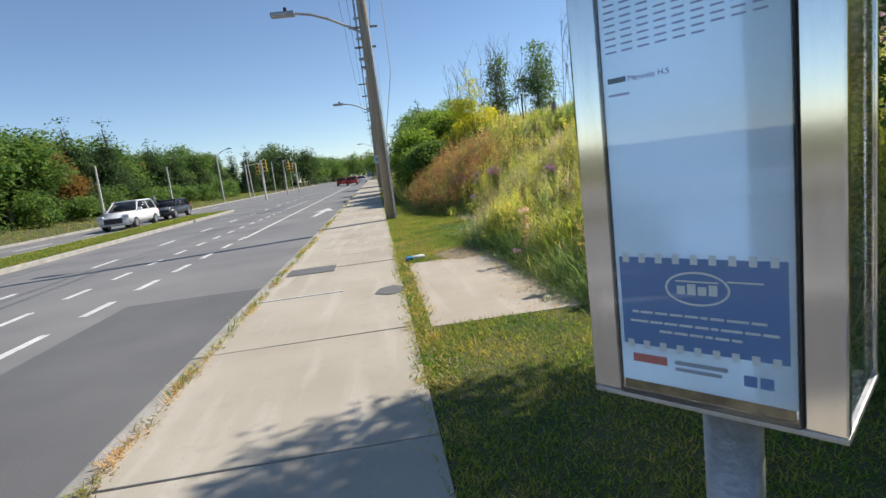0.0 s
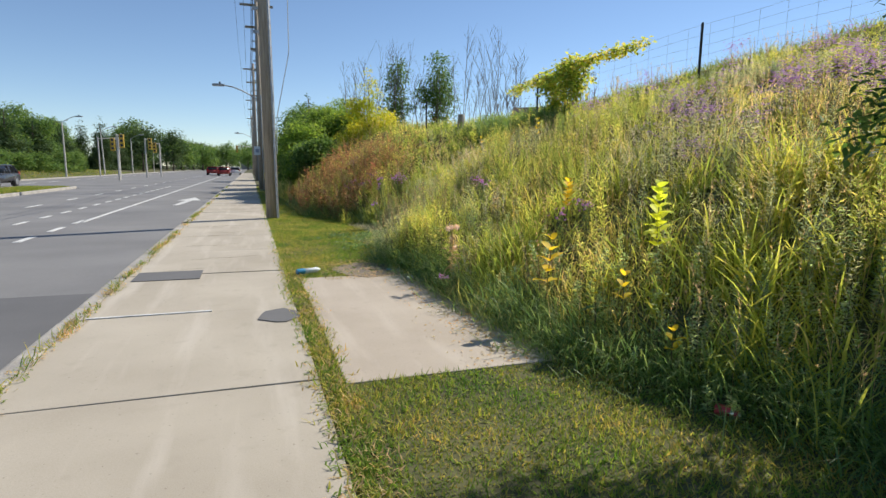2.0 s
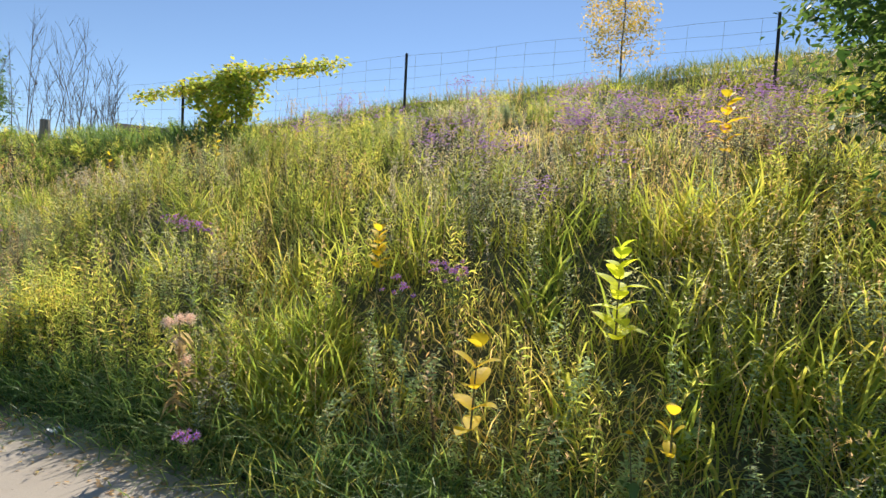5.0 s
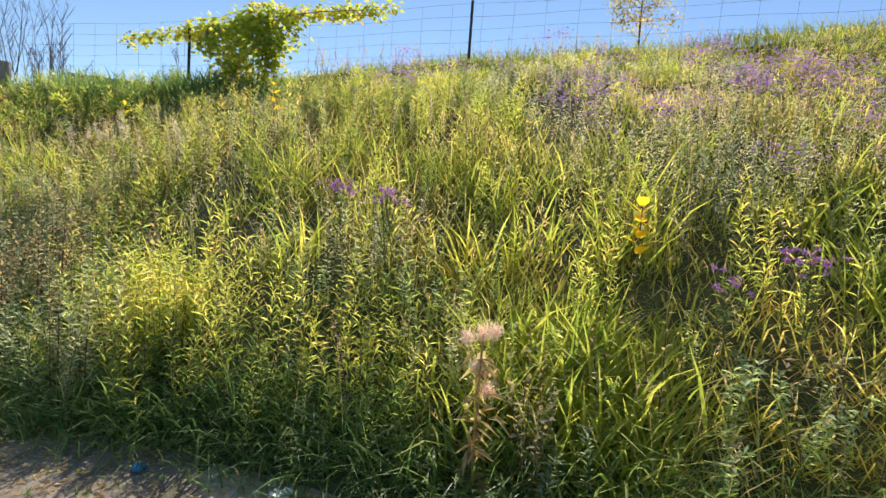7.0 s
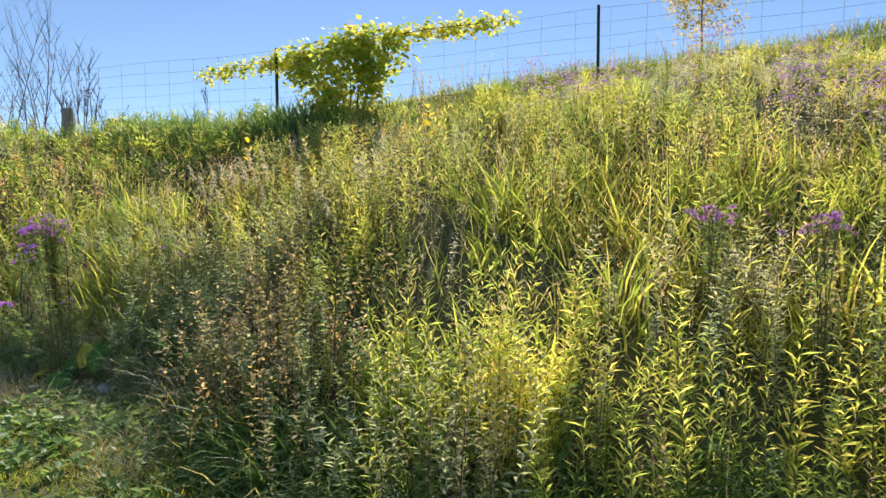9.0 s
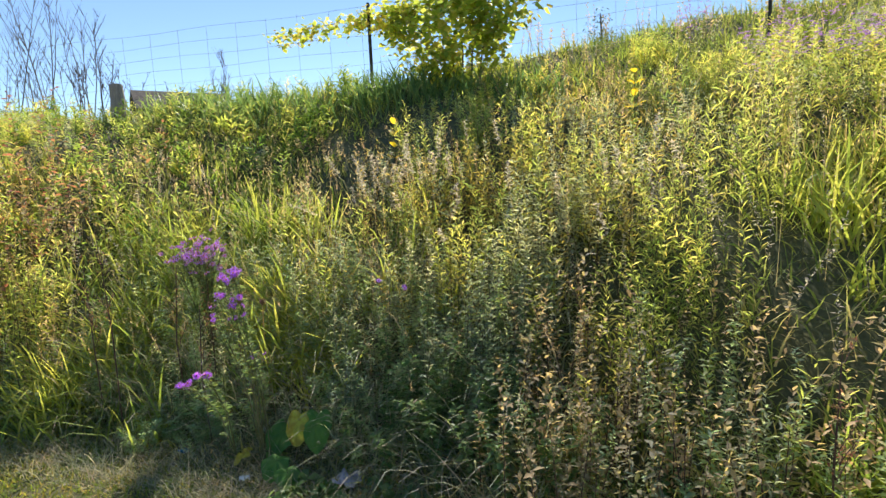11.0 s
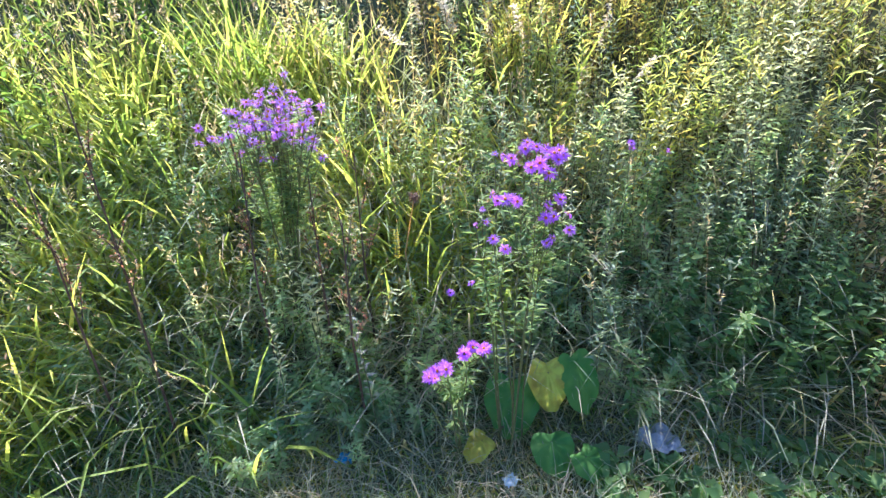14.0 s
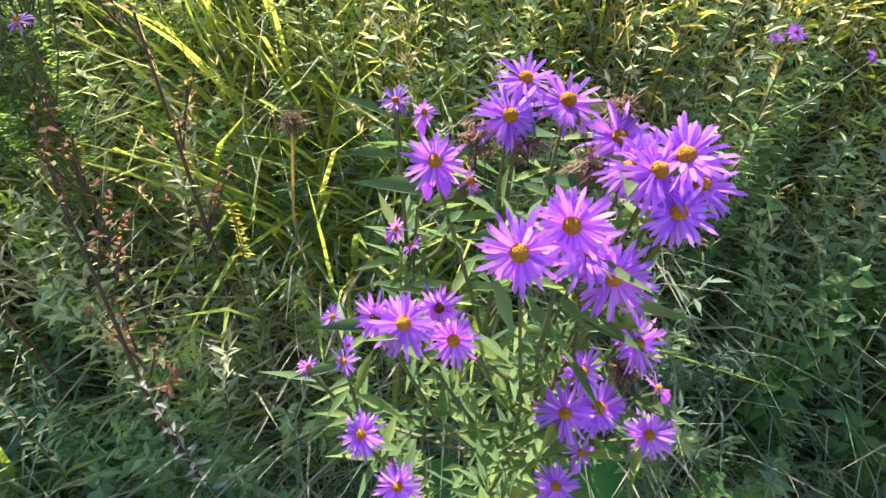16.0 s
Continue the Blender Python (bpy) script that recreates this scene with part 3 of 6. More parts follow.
c = np.repeat(cl, k, 0) + R.normal(0, 0.1, (len(cl) * k, 2))
n = len(c)
size = np.repeat(R.uniform(0.5, 1.0, len(cl)), k) * low_crest(c) * np.where(slope_x(c[:, 0], c[:, 1]) > 0.4, 0.75, 1) * np.where(clear(c[:, 0], c[:, 1]), 1, 0.4)
v = blades(on_land(c), R.uniform(0, 6.28, n), R.uniform(0.3, 0.72, n) * size, R.uniform(0.009, 0.018, n), R.uniform(0.05, 0.6, n), R.uniform(0.3, 1.7, n), 3)
stuff("bright_grass", [(v, T_LONG, 0)], [M_REED], "bright yellow-green tall grass clumps on the bank", "grass")


def weeds(xy, h, k, leaf, width, tip=0.0, lean=0.25, stem_w=0.006, up=(0.1, 0.8), start=0.1):
    """Leafy upright stems; returns the stems' and leaves' pieces."""
    n = len(xy)
    p, az, th = on_land(xy), R.uniform(0, 6.28, n), np.abs(R.normal(0, lean, n))
    h = arr(h, n)
    stem = blades(p, az, h, stem_w, th * 0.4, th * 1.2)
    s = np.tile(np.linspace(start, 1, k), n) + R.uniform(-0.02, 0.02, n * k)
    pr, ar, tr, hr = np.repeat(p, k, 0), np.repeat(az, k), np.repeat(th, k), np.repeat(h, k)
    a = tr * 0.4 + tr * 0.6 * s
    q = pr + np.stack([np.cos(ar) * np.sin(a) * s * hr, np.sin(ar) * np.sin(a) * s * hr, np.cos(a) * s * hr], 1)
    ll = leaf * (1 - tip * s) * R.uniform(0.7, 1.25, n * k) * np.repeat(R.uniform(0.55, 1.3, n), k)
    lv = leaves(q, np.arange(n * k) * 2.4 + R.uniform(-0.4, 0.4, n * k), R.uniform(*up, n * k), ll, ll * width, 0.22)
    return stem, lv, q


# shorter bright grass over the crest
xy = spread(17000, 4.5, 11.5, -1.5, 18, lambda x, y: (x > fence_x(y) - 1.0) * (x < fence_x(y) + 3.0) * (0.35 + 0.65 * (wav(x, y, 1.1, 3.3) > -0.2)))
n = len(xy)
v = blades(on_land(xy), R.uniform(0, 6.28, n), R.uniform(0.15, 0.36, n), R.uniform(0.007, 0.014, n), R.uniform(0.05, 0.6, n), R.uniform(0.3, 1.5, n))
stuff("crest_grass", [(v, T_BLADE, 0)], [M_CREST], "green grass over the crest of the bank", "grass")

# dark lush grass below the vine and along the crest beyond it
c = np.concatenate([np.array(p) + R.normal(0, 1, (m, 2)) * np.array(r) for p, r, m in (((6.0, 13.1), (0.22, 0.5), 620), ((5.75, 15.2), (0.25, 0.7), 700), ((5.9, 11.6), (0.2, 0.3), 220))])
n = len(c)
v = blades(on_land(c), R.uniform(0, 6.28, n), R.uniform(0.2, 0.5, n), R.uniform(0.012, 0.022, n), R.uniform(0.05, 0.5, n), R.uniform(0.3, 1.5, n), 3)
stuff("dark_crest_grass", [(v, T_LONG, 0)], [M_FRINGE], "dark green lush grass below the vine on the crest", "grass")

# dark seeding weeds that stand up along the fence
xy = spread(150, 5.5, 9.2, 2.5, 13.0, lambda x, y: (np.abs(x - fence_x(y) - 0.3) < 0.55) * np.clip(0.4 + 0.8 * wav(x, y, 2.1, 4.4), 0.05, 1))
st, lv, q = weeds(xy, R.uniform(0.25, 0.55, len(xy)), 24, 0.034, 0.5, 0.0, up=(0.0, 1.2), start=0.35)
stuff("fence_weeds", [(st, T_BLADE, 1), (lv, T_LEAF, 0)], [M_DRY, M_STEM_RED], "dry brown weeds standing along the fence", "weeds")

# goldenrod
xy, sz = clumps(190, 11, 0.13, lambda x, y: (x > foot(y) + 0.15) * (x < fence_x(y) - 0.3) * nearer(y, 0.08) * np.where((y > 12.3) & (y < 16.5) | (y < 6.6) & (x < foot(y) + 0.9), 0.12, 1) * np.clip(0.35 + 0.9 * wav(x, y, 0.8, 4.0), 0.05, 1), 26)
stand = np.concatenate([np.array(c) + R.normal(0, 1, (m, 2)) * np.array(r) for c, r, m in (((1.95, 9.05), (0.2, 0.3), 46), ((1.85, 8.3), (0.16, 0.3), 46), ((1.95, 7.6), (0.14, 0.22), 24), ((3.3, 10.4), (0.35, 0.4), 34), ((3.1, 11.3), (0.2, 0.3), 26), ((3.2, 8.0), (0.3, 0.3), 24))])
xy, sz = np.concatenate([xy, stand]), np.concatenate([sz, R.uniform(0.85, 1.1, len(stand))])
st, lv, q = weeds(xy, R.uniform(0.5, 0.8, len(xy)) * sz * low_crest(xy) * np.clip(0.75 + (xy[:, 0] - foot(xy[:, 1])) * 0.3, 0.75, 1), 44, 0.088, 0.13, 0.45, up=(0.4, 1.2))
stuff("goldenrod", [(st, T_BLADE, 1), (lv, T_LEAF, 0)], [M_ROD, M_STEM], "leafy green goldenrod stems on the bank", "weeds")

# grey-green asters not in bloom, mugwort
xy, sz = clumps(200, 10, 0.14, lambda x, y: (x > foot(y) + 0.1) * (x < fence_x(y) - 0.3) * nearer(y, 0.08) * np.where((y > 12.9) & (y < 16.5), 0.3, 1) * np.clip(0.25 + 0.9 * wav(x, y, 1.0, 7.5), 0.03, 1), 26)
stand = np.concatenate([np.array(c) + R.normal(0, 1, (m, 2)) * np.array(r) for c, r, m in (((3.0, 11.6), (0.14, 0.3), 30), ((3.15, 12.3), (0.12, 0.22), 12), ((2.75, 11.05), (0.14, 0.2), 22), ((2.5, 8.0), (0.2, 0.25), 40), ((3.6, 6.2), (0.3, 0.4), 60), ((2.5, 12.75), (0.12, 0.14), 14))])
xy, sz = np.concatenate([xy, stand]), np.concatenate([sz, R.uniform(0.95, 1.2, len(stand))])
st, lv, q = weeds(xy, R.uniform(0.4, 0.7, len(xy)) * sz * low_crest(xy), 46, 0.05, 0.22, 0.3, up=(0.2, 1.0))
stuff("grey_weeds", [(st, T_BLADE, 1), (lv, T_LEAF, 0)], [M_GREY, M_STEM], "grey-green small-leaved weeds on the bank", "weeds")

# greyish-lilac asters past their bloom, half way up
xy = np.concatenate([np.array(c) + R.normal(0, 1, (m, 2)) * np.array(r) for c, r, m in (((3.9, 6.3), (0.4, 0.5), 120), ((4.3, 8.3), (0.4, 0.5), 40), ((3.2, 9.9), (0.3, 0.5), 40), ((3.4, 14.8), (0.5, 0.8), 60), ((2.6, 7.9), (0.14, 0.2), 22))])
st, lv, q = weeds(xy, R.uniform(0.4, 0.62, len(xy)) * low_crest(xy), 34, 0.03, 0.3, 0.2, up=(0.1, 1.1), start=0.4)
stuff("faded_asters", [(st, T_BLADE, 1), (lv, T_LEAF, 0)], [M_HAZE, M_STEM], "greyish-lilac asters past their bloom on the bank", "weeds")

# dry brown stalks with seed tufts
xy, sz = clumps(75, 8, 0.13, lambda x, y: (x > foot(y) + 0.1) * (x < fence_x(y) - 0.3) * nearer(y) * np.clip(0.15 + 0.7 * wav(x, y, 0.9, 9.1) + 0.9 * np.exp(-((y - 10.4) ** 2 + (x - 2.3) ** 2) / 0.8), 0.02, 1), 22)
stand = np.concatenate([np.array(c) + R.normal(0, 1, (m, 2)) * np.array(r) for c, r, m in (((2.2, 10.35), (0.22, 0.3), 50), ((2.5, 10.6), (0.25, 0.25), 24), ((1.8, 9.95), (0.12, 0.2), 20), ((2.5, 14.5), (0.2, 0.4), 16), ((2.1, 5.55), (0.12, 0.15), 12))])
xy, sz = np.concatenate([xy, stand]), np.concatenate([sz, R.uniform(0.9, 1.15, len(stand))])
st, lv, q = weeds(xy, R.uniform(0.45, 0.8, len(xy)) * sz * low_crest(xy), 26, 0.034, 0.42, 0.0, up=(0.0, 1.2), start=0.25)
stuff("dry_weeds", [(st, T_BLADE, 1), (lv, T_LEAF, 0)], [M_DRY, M_STEM_RED], "dry brown seeding weeds on the bank", "weeds")

# fine straw-coloured grass stalks with seed tufts
xy = spread(2300, 0.9, 9.0, -0.5, 24, lambda x, y: (x > foot(y) + 0.2) * (slope_x(x, y) < 0.72) * nearer(y) * np.clip(0.45 + 0.6 * wav(x, y, 0.7, 2.7), 0.1, 1) * clear(x, y))
n, k = len(xy), 8
h = R.uniform(0.35, 0.68, n) * low_crest(xy)
p, az, th = on_land(xy), R.uniform(0, 6.28, n), np.abs(R.normal(0, 0.25, n))
st = blades(p, az, h, 0.0028, th, th * 0.6)
s = R.uniform(0.8, 1.02, n * k)
q = st[:, 4].repeat(k, 0) * (s[:, None] * 0 + 1) + (p.repeat(k, 0) - st[:, 4].repeat(k, 0)) * (1 - s)[:, None]
lv = leaves(q, R.uniform(0, 6.28, n * k), R.uniform(0.4, 1.3, n * k), 0.03, 0.006)
stuff("grass_stalks", [(st, T_BLADE, 0), (lv, T_LEAF, 0)], [M_STRAW], "straw-coloured seeding grass stalks on the bank", "grass")

# amber goldenrod gone over, in a band above the last flowers
xy = spread(170, 2.6, 5.2, 10.0, 13.0, lambda x, y: np.exp(-((x - 3.7) / 0.5) ** 2 - ((y - 11.3) / 0.9) ** 2) + 0.02)
st, lv, q = weeds(xy, R.uniform(0.4, 0.65, len(xy)), 34, 0.05, 0.2, 0.2, up=(0.3, 1.1))
stuff("amber_weeds", [(st, T_BLADE, 1), (lv, T_LEAF, 0)], [M_AMBER, M_STEM_RED], "amber-yellow goldenrod gone over on the bank", "weeds")

# pale seed tops above the last flowers
xy = np.concatenate([np.array(c) + R.normal(0, 1, (m, 2)) * np.array(r) for c, r, m in (((3.8, 11.85), (0.16, 0.28), 34), ((3.75, 12.2), (0.1, 0.12), 10), ((3.3, 10.4), (0.2, 0.2), 12))])
st, lv, q = weeds(xy, R.uniform(0.45, 0.68, len(xy)), 60, 0.03, 0.25, 0.0, up=(-0.4, 1.2), start=0.72)
stuff("seed_tops", [(st, T_BLADE, 1), (lv, T_LEAF, 0)], [M_HAZE, M_STEM_RED], "pale tan weeds with bushy seed tops", "weeds")

# leafy herbs at the foot, dense where the walk ends
def herb_keep(x, y):
    return (x > foot(y) - 0.02) * np.exp(-((x - foot(y) - 0.55) / 0.42) ** 2) * np.where((y > 10.8) & (y < 14.0), 1.0, 0.12) * ~((np.hypot(x - 2.15, y - 12.05) < 0.2) | (np.hypot(x - 2.2, y - 11.62) < 0.16) | ((x < 2.7) & (np.abs(y - 12.05) < 0.33))) * (x > foot(y) + 0.22)


xy = np.concatenate([spread(700, 0.9, 4.2, 3.0, 15.0, herb_keep)] + [np.array(c) + R.normal(0, 1, (m, 2)) * np.array(r) for c, r, m in (((2.42, 12.68), (0.1, 0.13), 60), ((2.35, 12.95), (0.12, 0.12), 40), ((2.5, 11.45), (0.12, 0.2), 50), ((2.62, 12.0), (0.08, 0.2), 26), ((2.5, 3.7), (0.25, 0.35), 80), ((2.2, 10.2), (0.2, 0.25), 40))])
xy = xy[np.hypot(xy[:, 0] - 2.25, xy[:, 1] - 12.08) > 0.2]
st, lv, q = weeds(xy, R.uniform(0.18, 0.46, len(xy)) * np.clip(0.5 + (xy[:, 0] - foot(xy[:, 1])) * 0.8, 0.5, 1.1), 56, 0.042, 0.34, 0.2, stem_w=0.004, up=(-0.2, 0.9), start=0.05)
stuff("leafy_herbs", [(st, T_BLADE, 1), (lv, T_LEAF, 0)], [M_HERB, M_STEM_RED], "leafy green herbs on reddish stems at the foot of the bank", "weeds")

# thin dull grass in the shade at the end of the walk, and longer arching blades behind it
xy = spread(24000, 1.2, 3.0, 10.4, 13.9, lambda x, y: (x > foot(y) - 0.45) * (x < foot(y) + 0.75))
n = len(xy)
v = blades(on_land(xy), R.uniform(0, 6.28, n), R.uniform(0.06, 0.24, n), R.uniform(0.002, 0.004, n), R.uniform(0.3, 1.2, n), R.uniform(0.4, 1.9, n), 3)
xy = spread(5200, 1.8, 3.6, 10.6, 14.2, lambda x, y: (x > foot(y) + 0.1) * (x < foot(y) + 1.3) * np.where(np.hypot(x - 2.25, y - 12.1) < 0.22, 0, 1))
n = len(xy)
w = blades(on_land(xy), np.pi + R.normal(0, 1.3, n), R.uniform(0.2, 0.55, n), R.uniform(0.004, 0.009, n), R.uniform(0.1, 0.9, n), R.uniform(0.6, 2.2, n), 3)
stuff("thin_grass", [(v, T_LONG, 0), (w, T_LONG, 0)], [M_THIN], "thin dull green arching grass in the shade of the bank", "grass")

# dark broad-leaved weeds beside the burdock
xy = np.concatenate([np.array(c) + R.normal(0, 1, (m, 2)) * np.array(r) for c, r, m in (((2.5, 11.3), (0.13, 0.22), 44), ((2.3, 10.85), (0.14, 0.16), 24), ((1.75, 8.9), (0.12, 0.2), 14))])
st, lv, q = weeds(xy, R.uniform(0.25, 0.5, len(xy)), 40, 0.06, 0.4, 0.2, stem_w=0.005, up=(-0.3, 0.7), start=0.05)
stuff("dark_weeds", [(st, T_BLADE, 1), (lv, T_LEAF, 0)], [M_FRINGE, M_STEM], "dark green leafy weeds beside the burdock", "weeds")

# rust-red patch further along the foot of the bank
xy = spread(1300, 0.9, 5.5, 14.8, 26, lambda x, y: (x > foot(y)) * np.exp(-((y - 18.5) / 3.5) ** 2 - ((x - 2.2) / 1.3) ** 2))
st, lv, q = weeds(xy, R.uniform(0.4, 0.9, len(xy)), 20, 0.075, 0.4, 0.0)
stuff("rusty_weeds", [(st, T_BLADE, 1), (lv, T_LEAF, 0)], [M_RUST, M_STEM_RED], "rust-red dying weeds at the foot of the bank", "weeds")

# dark drooping fringe at the foot
xy = spread(21000, 0.5, 3.4, -1, 22, lambda x, y: np.exp(-((x - foot(y) - 0.24) / 0.24) ** 2) * nearer(y) * np.where((y > 10.8) & (y < 13.2), 0.25, 1))
n = len(xy)
v = blades(on_land(xy), np.pi + R.normal(0, 1.2, n), R.uniform(0.14, 0.46, n) * np.where((xy[:, 1] > 10.5) & (xy[:, 1] < 13.3), 0.5, 1) * np.where(xy[:, 0] < foot(xy[:, 1]) + 0.08, 0.6, 1), R.uniform(0.005, 0.011, n), R.uniform(0.1, 0.8, n), R.uniform(0.5, 2.1, n), 3)
stuff("fringe_grass", [(v, T_LONG, 0)], [M_FRINGE], "dark green grass drooping at the foot of the bank", "grass")

# mown verge
def verge(x, y):
    on_pad = (x > 0.14) & (y > 4.55) & (y < 7.95) | (np.hypot((x - 1.05) / 0.5, (y - 8.3) / 0.55) < 0.85) & (np.sin(x * 31) * np.sin(y * 27) < 0.6)
    return (x > 0.0) * (x < foot(y) + 0.1) * ~on_pad * np.where(y < 16, 1, np.exp(-(y - 16) * 0.12))


xy = spread(160000, 0.0, 2.7, -2, 34, verge)
n = len(xy)
v = blades(on_land(xy, 0.0), R.uniform(0, 6.28, n), R.uniform(0.03, 0.08, n) * (0.75 + 0.25 * wav(xy[:, 0], xy[:, 1], 2, 1)), R.uniform(0.006, 0.011, n), R.uniform(0.1, 1.0, n), R.uniform(0.1, 1.2, n))
stuff("verge_grass", [(v[:, [0, 1, 4]], [(0, 1, 2)], 0)], [M_LAWN], "short mown grass with straw patches on the verge", "grass")

# weeds in the kerb joint and along the pavement's edge
y = R.uniform(-2, 40, 12000)
edge = R.uniform(0, 1, 12000) < 0.68
x = np.where(edge, R.normal(0.035, 0.06, 12000), R.normal(-1.8, 0.035, 12000))
keep = (np.where(edge, 0.6 + 0.5 * wav(0 * y, y, 1.9, 3), 0.05 + 0.8 * wav(0 * y, y, 1.4, 8)) > R.uniform(0, 1, 12000))
p = np.stack([x, y, np.zeros(len(y)) - 0.005], 1)[keep]
n = len(p)
v = blades(p, R.uniform(0, 6.28, n), R.uniform(0.02, 0.085, n) * np.where(p[:, 0] < -1, 1.7, 1), R.uniform(0.005, 0.011, n), R.uniform(0.1, 0.9, n), R.uniform(0.2, 1.4, n))
stuff("joint_weeds", [(v, T_BLADE, 0)], [M_LAWN], "small weeds and dry grass in the pavement joints", "weeds")

# ragged yellowing band between pavement and pad, and brown tufts along the kerb
y = R.uniform(3.2, 10.5, 5200)
x = R.normal(0.07, 0.065, 5200) + 0.03 * np.sin(y * 7) * np.sin(y * 2.3)
p = np.stack([x, y, np.zeros(len(y))], 1)
v = blades(p, R.uniform(0, 6.28, len(p)), R.uniform(0.03, 0.075, len(p)), R.uniform(0.006, 0.013, len(p)), R.uniform(0.4, 1.3, len(p)), R.uniform(0.2, 1.2, len(p)))
c = np.stack([R.normal(-1.8, 0.02, 60), R.uniform(0.2, 20, 60)], 1)
k = R.randint(20, 70, 60)
p = np.repeat(c, k, 0) + R.normal(0, 1, (k.sum(), 2)) * np.array((0.03, 0.11))
p = np.stack([p[:, 0], p[:, 1], np.full(len(p), -0.005)], 1)
w = blades(p, R.uniform(0, 6.28, len(p)), R.uniform(0.03, 0.1, len(p)), R.uniform(0.006, 0.013, len(p)), R.uniform(0.3, 1.3, len(p)), R.uniform(0.2, 1.2, len(p)))
half = len(w) // 2
stuff("edge_weeds", [(v[:3400], T_BLADE, 0), (v[3400:], T_BLADE, 1), (w[:half], T_BLADE, 0), (w[half:], T_BLADE, 1)], [M_LAWN, M_DRY], "ragged yellowing weeds along the concrete edges", "weeds")

# dead leaf litter along the kerb and on the pad
n = 3800
which = R.uniform(0, 1, n)
x = np.where(which < 0.45, R.normal(-1.78, 0.035, n), np.where(which < 0.65, 1.5 - np.abs(R.normal(0, 0.22, n)), R.uniform(0.4, 1.35, n)))
y = np.where(which < 0.45, R.uniform(0, 26, n), np.where(which < 0.65, R.uniform(4.6, 7.8, n), R.uniform(7.75, 9.1, n)))
p = np.stack([x, y, np.full(n, 0.01)], 1)
v = leaves(p, R.uniform(0, 6.28, n), R.uniform(-0.05, 0.3, n), R.uniform(0.015, 0.04, n), R.uniform(0.01, 0.02, n))
stuff("leaf_litter", [(v, T_LEAF, 0)], [M_DRY], "dry brown leaf litter on the concrete", "leaf litter")

# small asters in bloom over the bank
cl = spread(48, 1.6, 8.0, 2.0, 20, lambda x, y: (x > foot(y) + 0.5) * (x < fence_x(y)) * np.clip(np.exp(-((x - 5.3) / 0.8) ** 2 - ((y - 6.4) / 2.4) ** 2) * 1.2 + 0.05 * (wav(x, y, 1.2, 6) > 0.4) * (slope_x(x, y) > 0.35) + 0.4 * np.exp(-((x - 2.2) / 0.5) ** 2 - ((y - 17) / 1.5) ** 2), 0, 1))
xy = np.repeat(cl, 7, 0) + R.normal(0, 0.12, (len(cl) * 7, 2))
hh = R.uniform(0.35, 0.6, len(xy))
st, lv, q = weeds(xy, 0.9 * hh, 16, 0.05, 0.3, 0.3)
k = 13
p, n = np.repeat(on_land(xy), k, 0), len(xy) * k
p = p + np.stack([R.normal(0, 0.055, n), R.normal(0, 0.055, n), np.repeat(hh, k) + R.normal(0, 0.04, n)], 1)
rays = 7
pr = np.repeat(p, rays, 0)
v = leaves(pr, np.tile(np.arange(rays) * math.tau / rays, n) + np.repeat(R.uniform(0, 6, n), rays), R.uniform(-0.1, 0.5, n * rays), 0.017, 0.01)
stuff("small_asters", [(st, T_BLADE, 1), (lv, T_LEAF, 2), (v, T_LEAF, 0)], [M_PETAL_FAR, M_STEM, M_GREY], "pale purple wild asters in bloom high on the bank", "flowers")

# weeds on the bank further along
xy = spread(1500, 0.9, 7.0, 13.5, 40, lambda x, y: (x > foot(y) + 0.1) * (x < fence_x(y) + 0.5) * np.exp(-(y - 13.5) * 0.05))
st, lv, q = weeds(xy, R.uniform(0.35, 0.75, len(xy)) * low_crest(xy), 22, 0.13, 0.22, 0.4, up=(0.3, 1.1), stem_w=0.012)
h2 = len(lv) // 2
stuff("far_weeds", [(st, T_BLADE, 1), (lv[:h2], T_LEAF, 0), (lv[h2:], T_LEAF, 2)], [M_ROD, M_STEM, M_BUSH], "leafy weeds on the bank further along", "weeds")

# far bank and far verge
xy = spread(26000, 0.8, 12, 24, 75, lambda x, y: (x > foot(y)) * (x < fence_x(y) + 5) * np.exp(-(y - 24) * 0.03))
n = len(xy)
v = blades(on_land(xy), R.uniform(0, 6.28, n), R.uniform(0.4, 0.9, n), R.uniform(0.02, 0.04, n), R.uniform(0.02, 0.4, n), R.uniform(0.1, 1.0, n))
stuff("far_grass", [(v, T_BLADE, 0)], [M_GRASS], "long mixed grass on the distant bank", "grass")
xy = spread(30000, -13.5, -10.8, 14.5, 41, lambda x, y: 1 + 0 * x)
n = len(xy)
p = np.stack([xy[:, 0], xy[:, 1], np.full(n, -0.045)], 1)
v = blades(p, R.uniform(0, 6.28, n), R.uniform(0.06, 0.14, n), R.uniform(0.012, 0.022, n), R.uniform(0.02, 0.5, n), R.uniform(0.1, 1.0, n))
stuff("median_grass", [(v[:, [0, 1, 4]], [(0, 1, 2)], 0)], [M_LAWN], "mown grass on the median", "grass")
xy = spread(26000, -34, -19.5, 8, 110, lambda x, y: 1 + 0 * x)
n = len(xy)
v = blades(on_land(xy, 0), R.uniform(0, 6.28, n), R.uniform(0.08, 0.22, n), R.uniform(0.03, 0.06, n), R.uniform(0.02, 0.5, n), R.uniform(0.1, 1.0, n))
stuff("far_verge_grass", [(v[:, [0, 1, 4]], [(0, 1, 2)], 0)], [M_LAWN], "grass verge on the far side of the road", "grass")

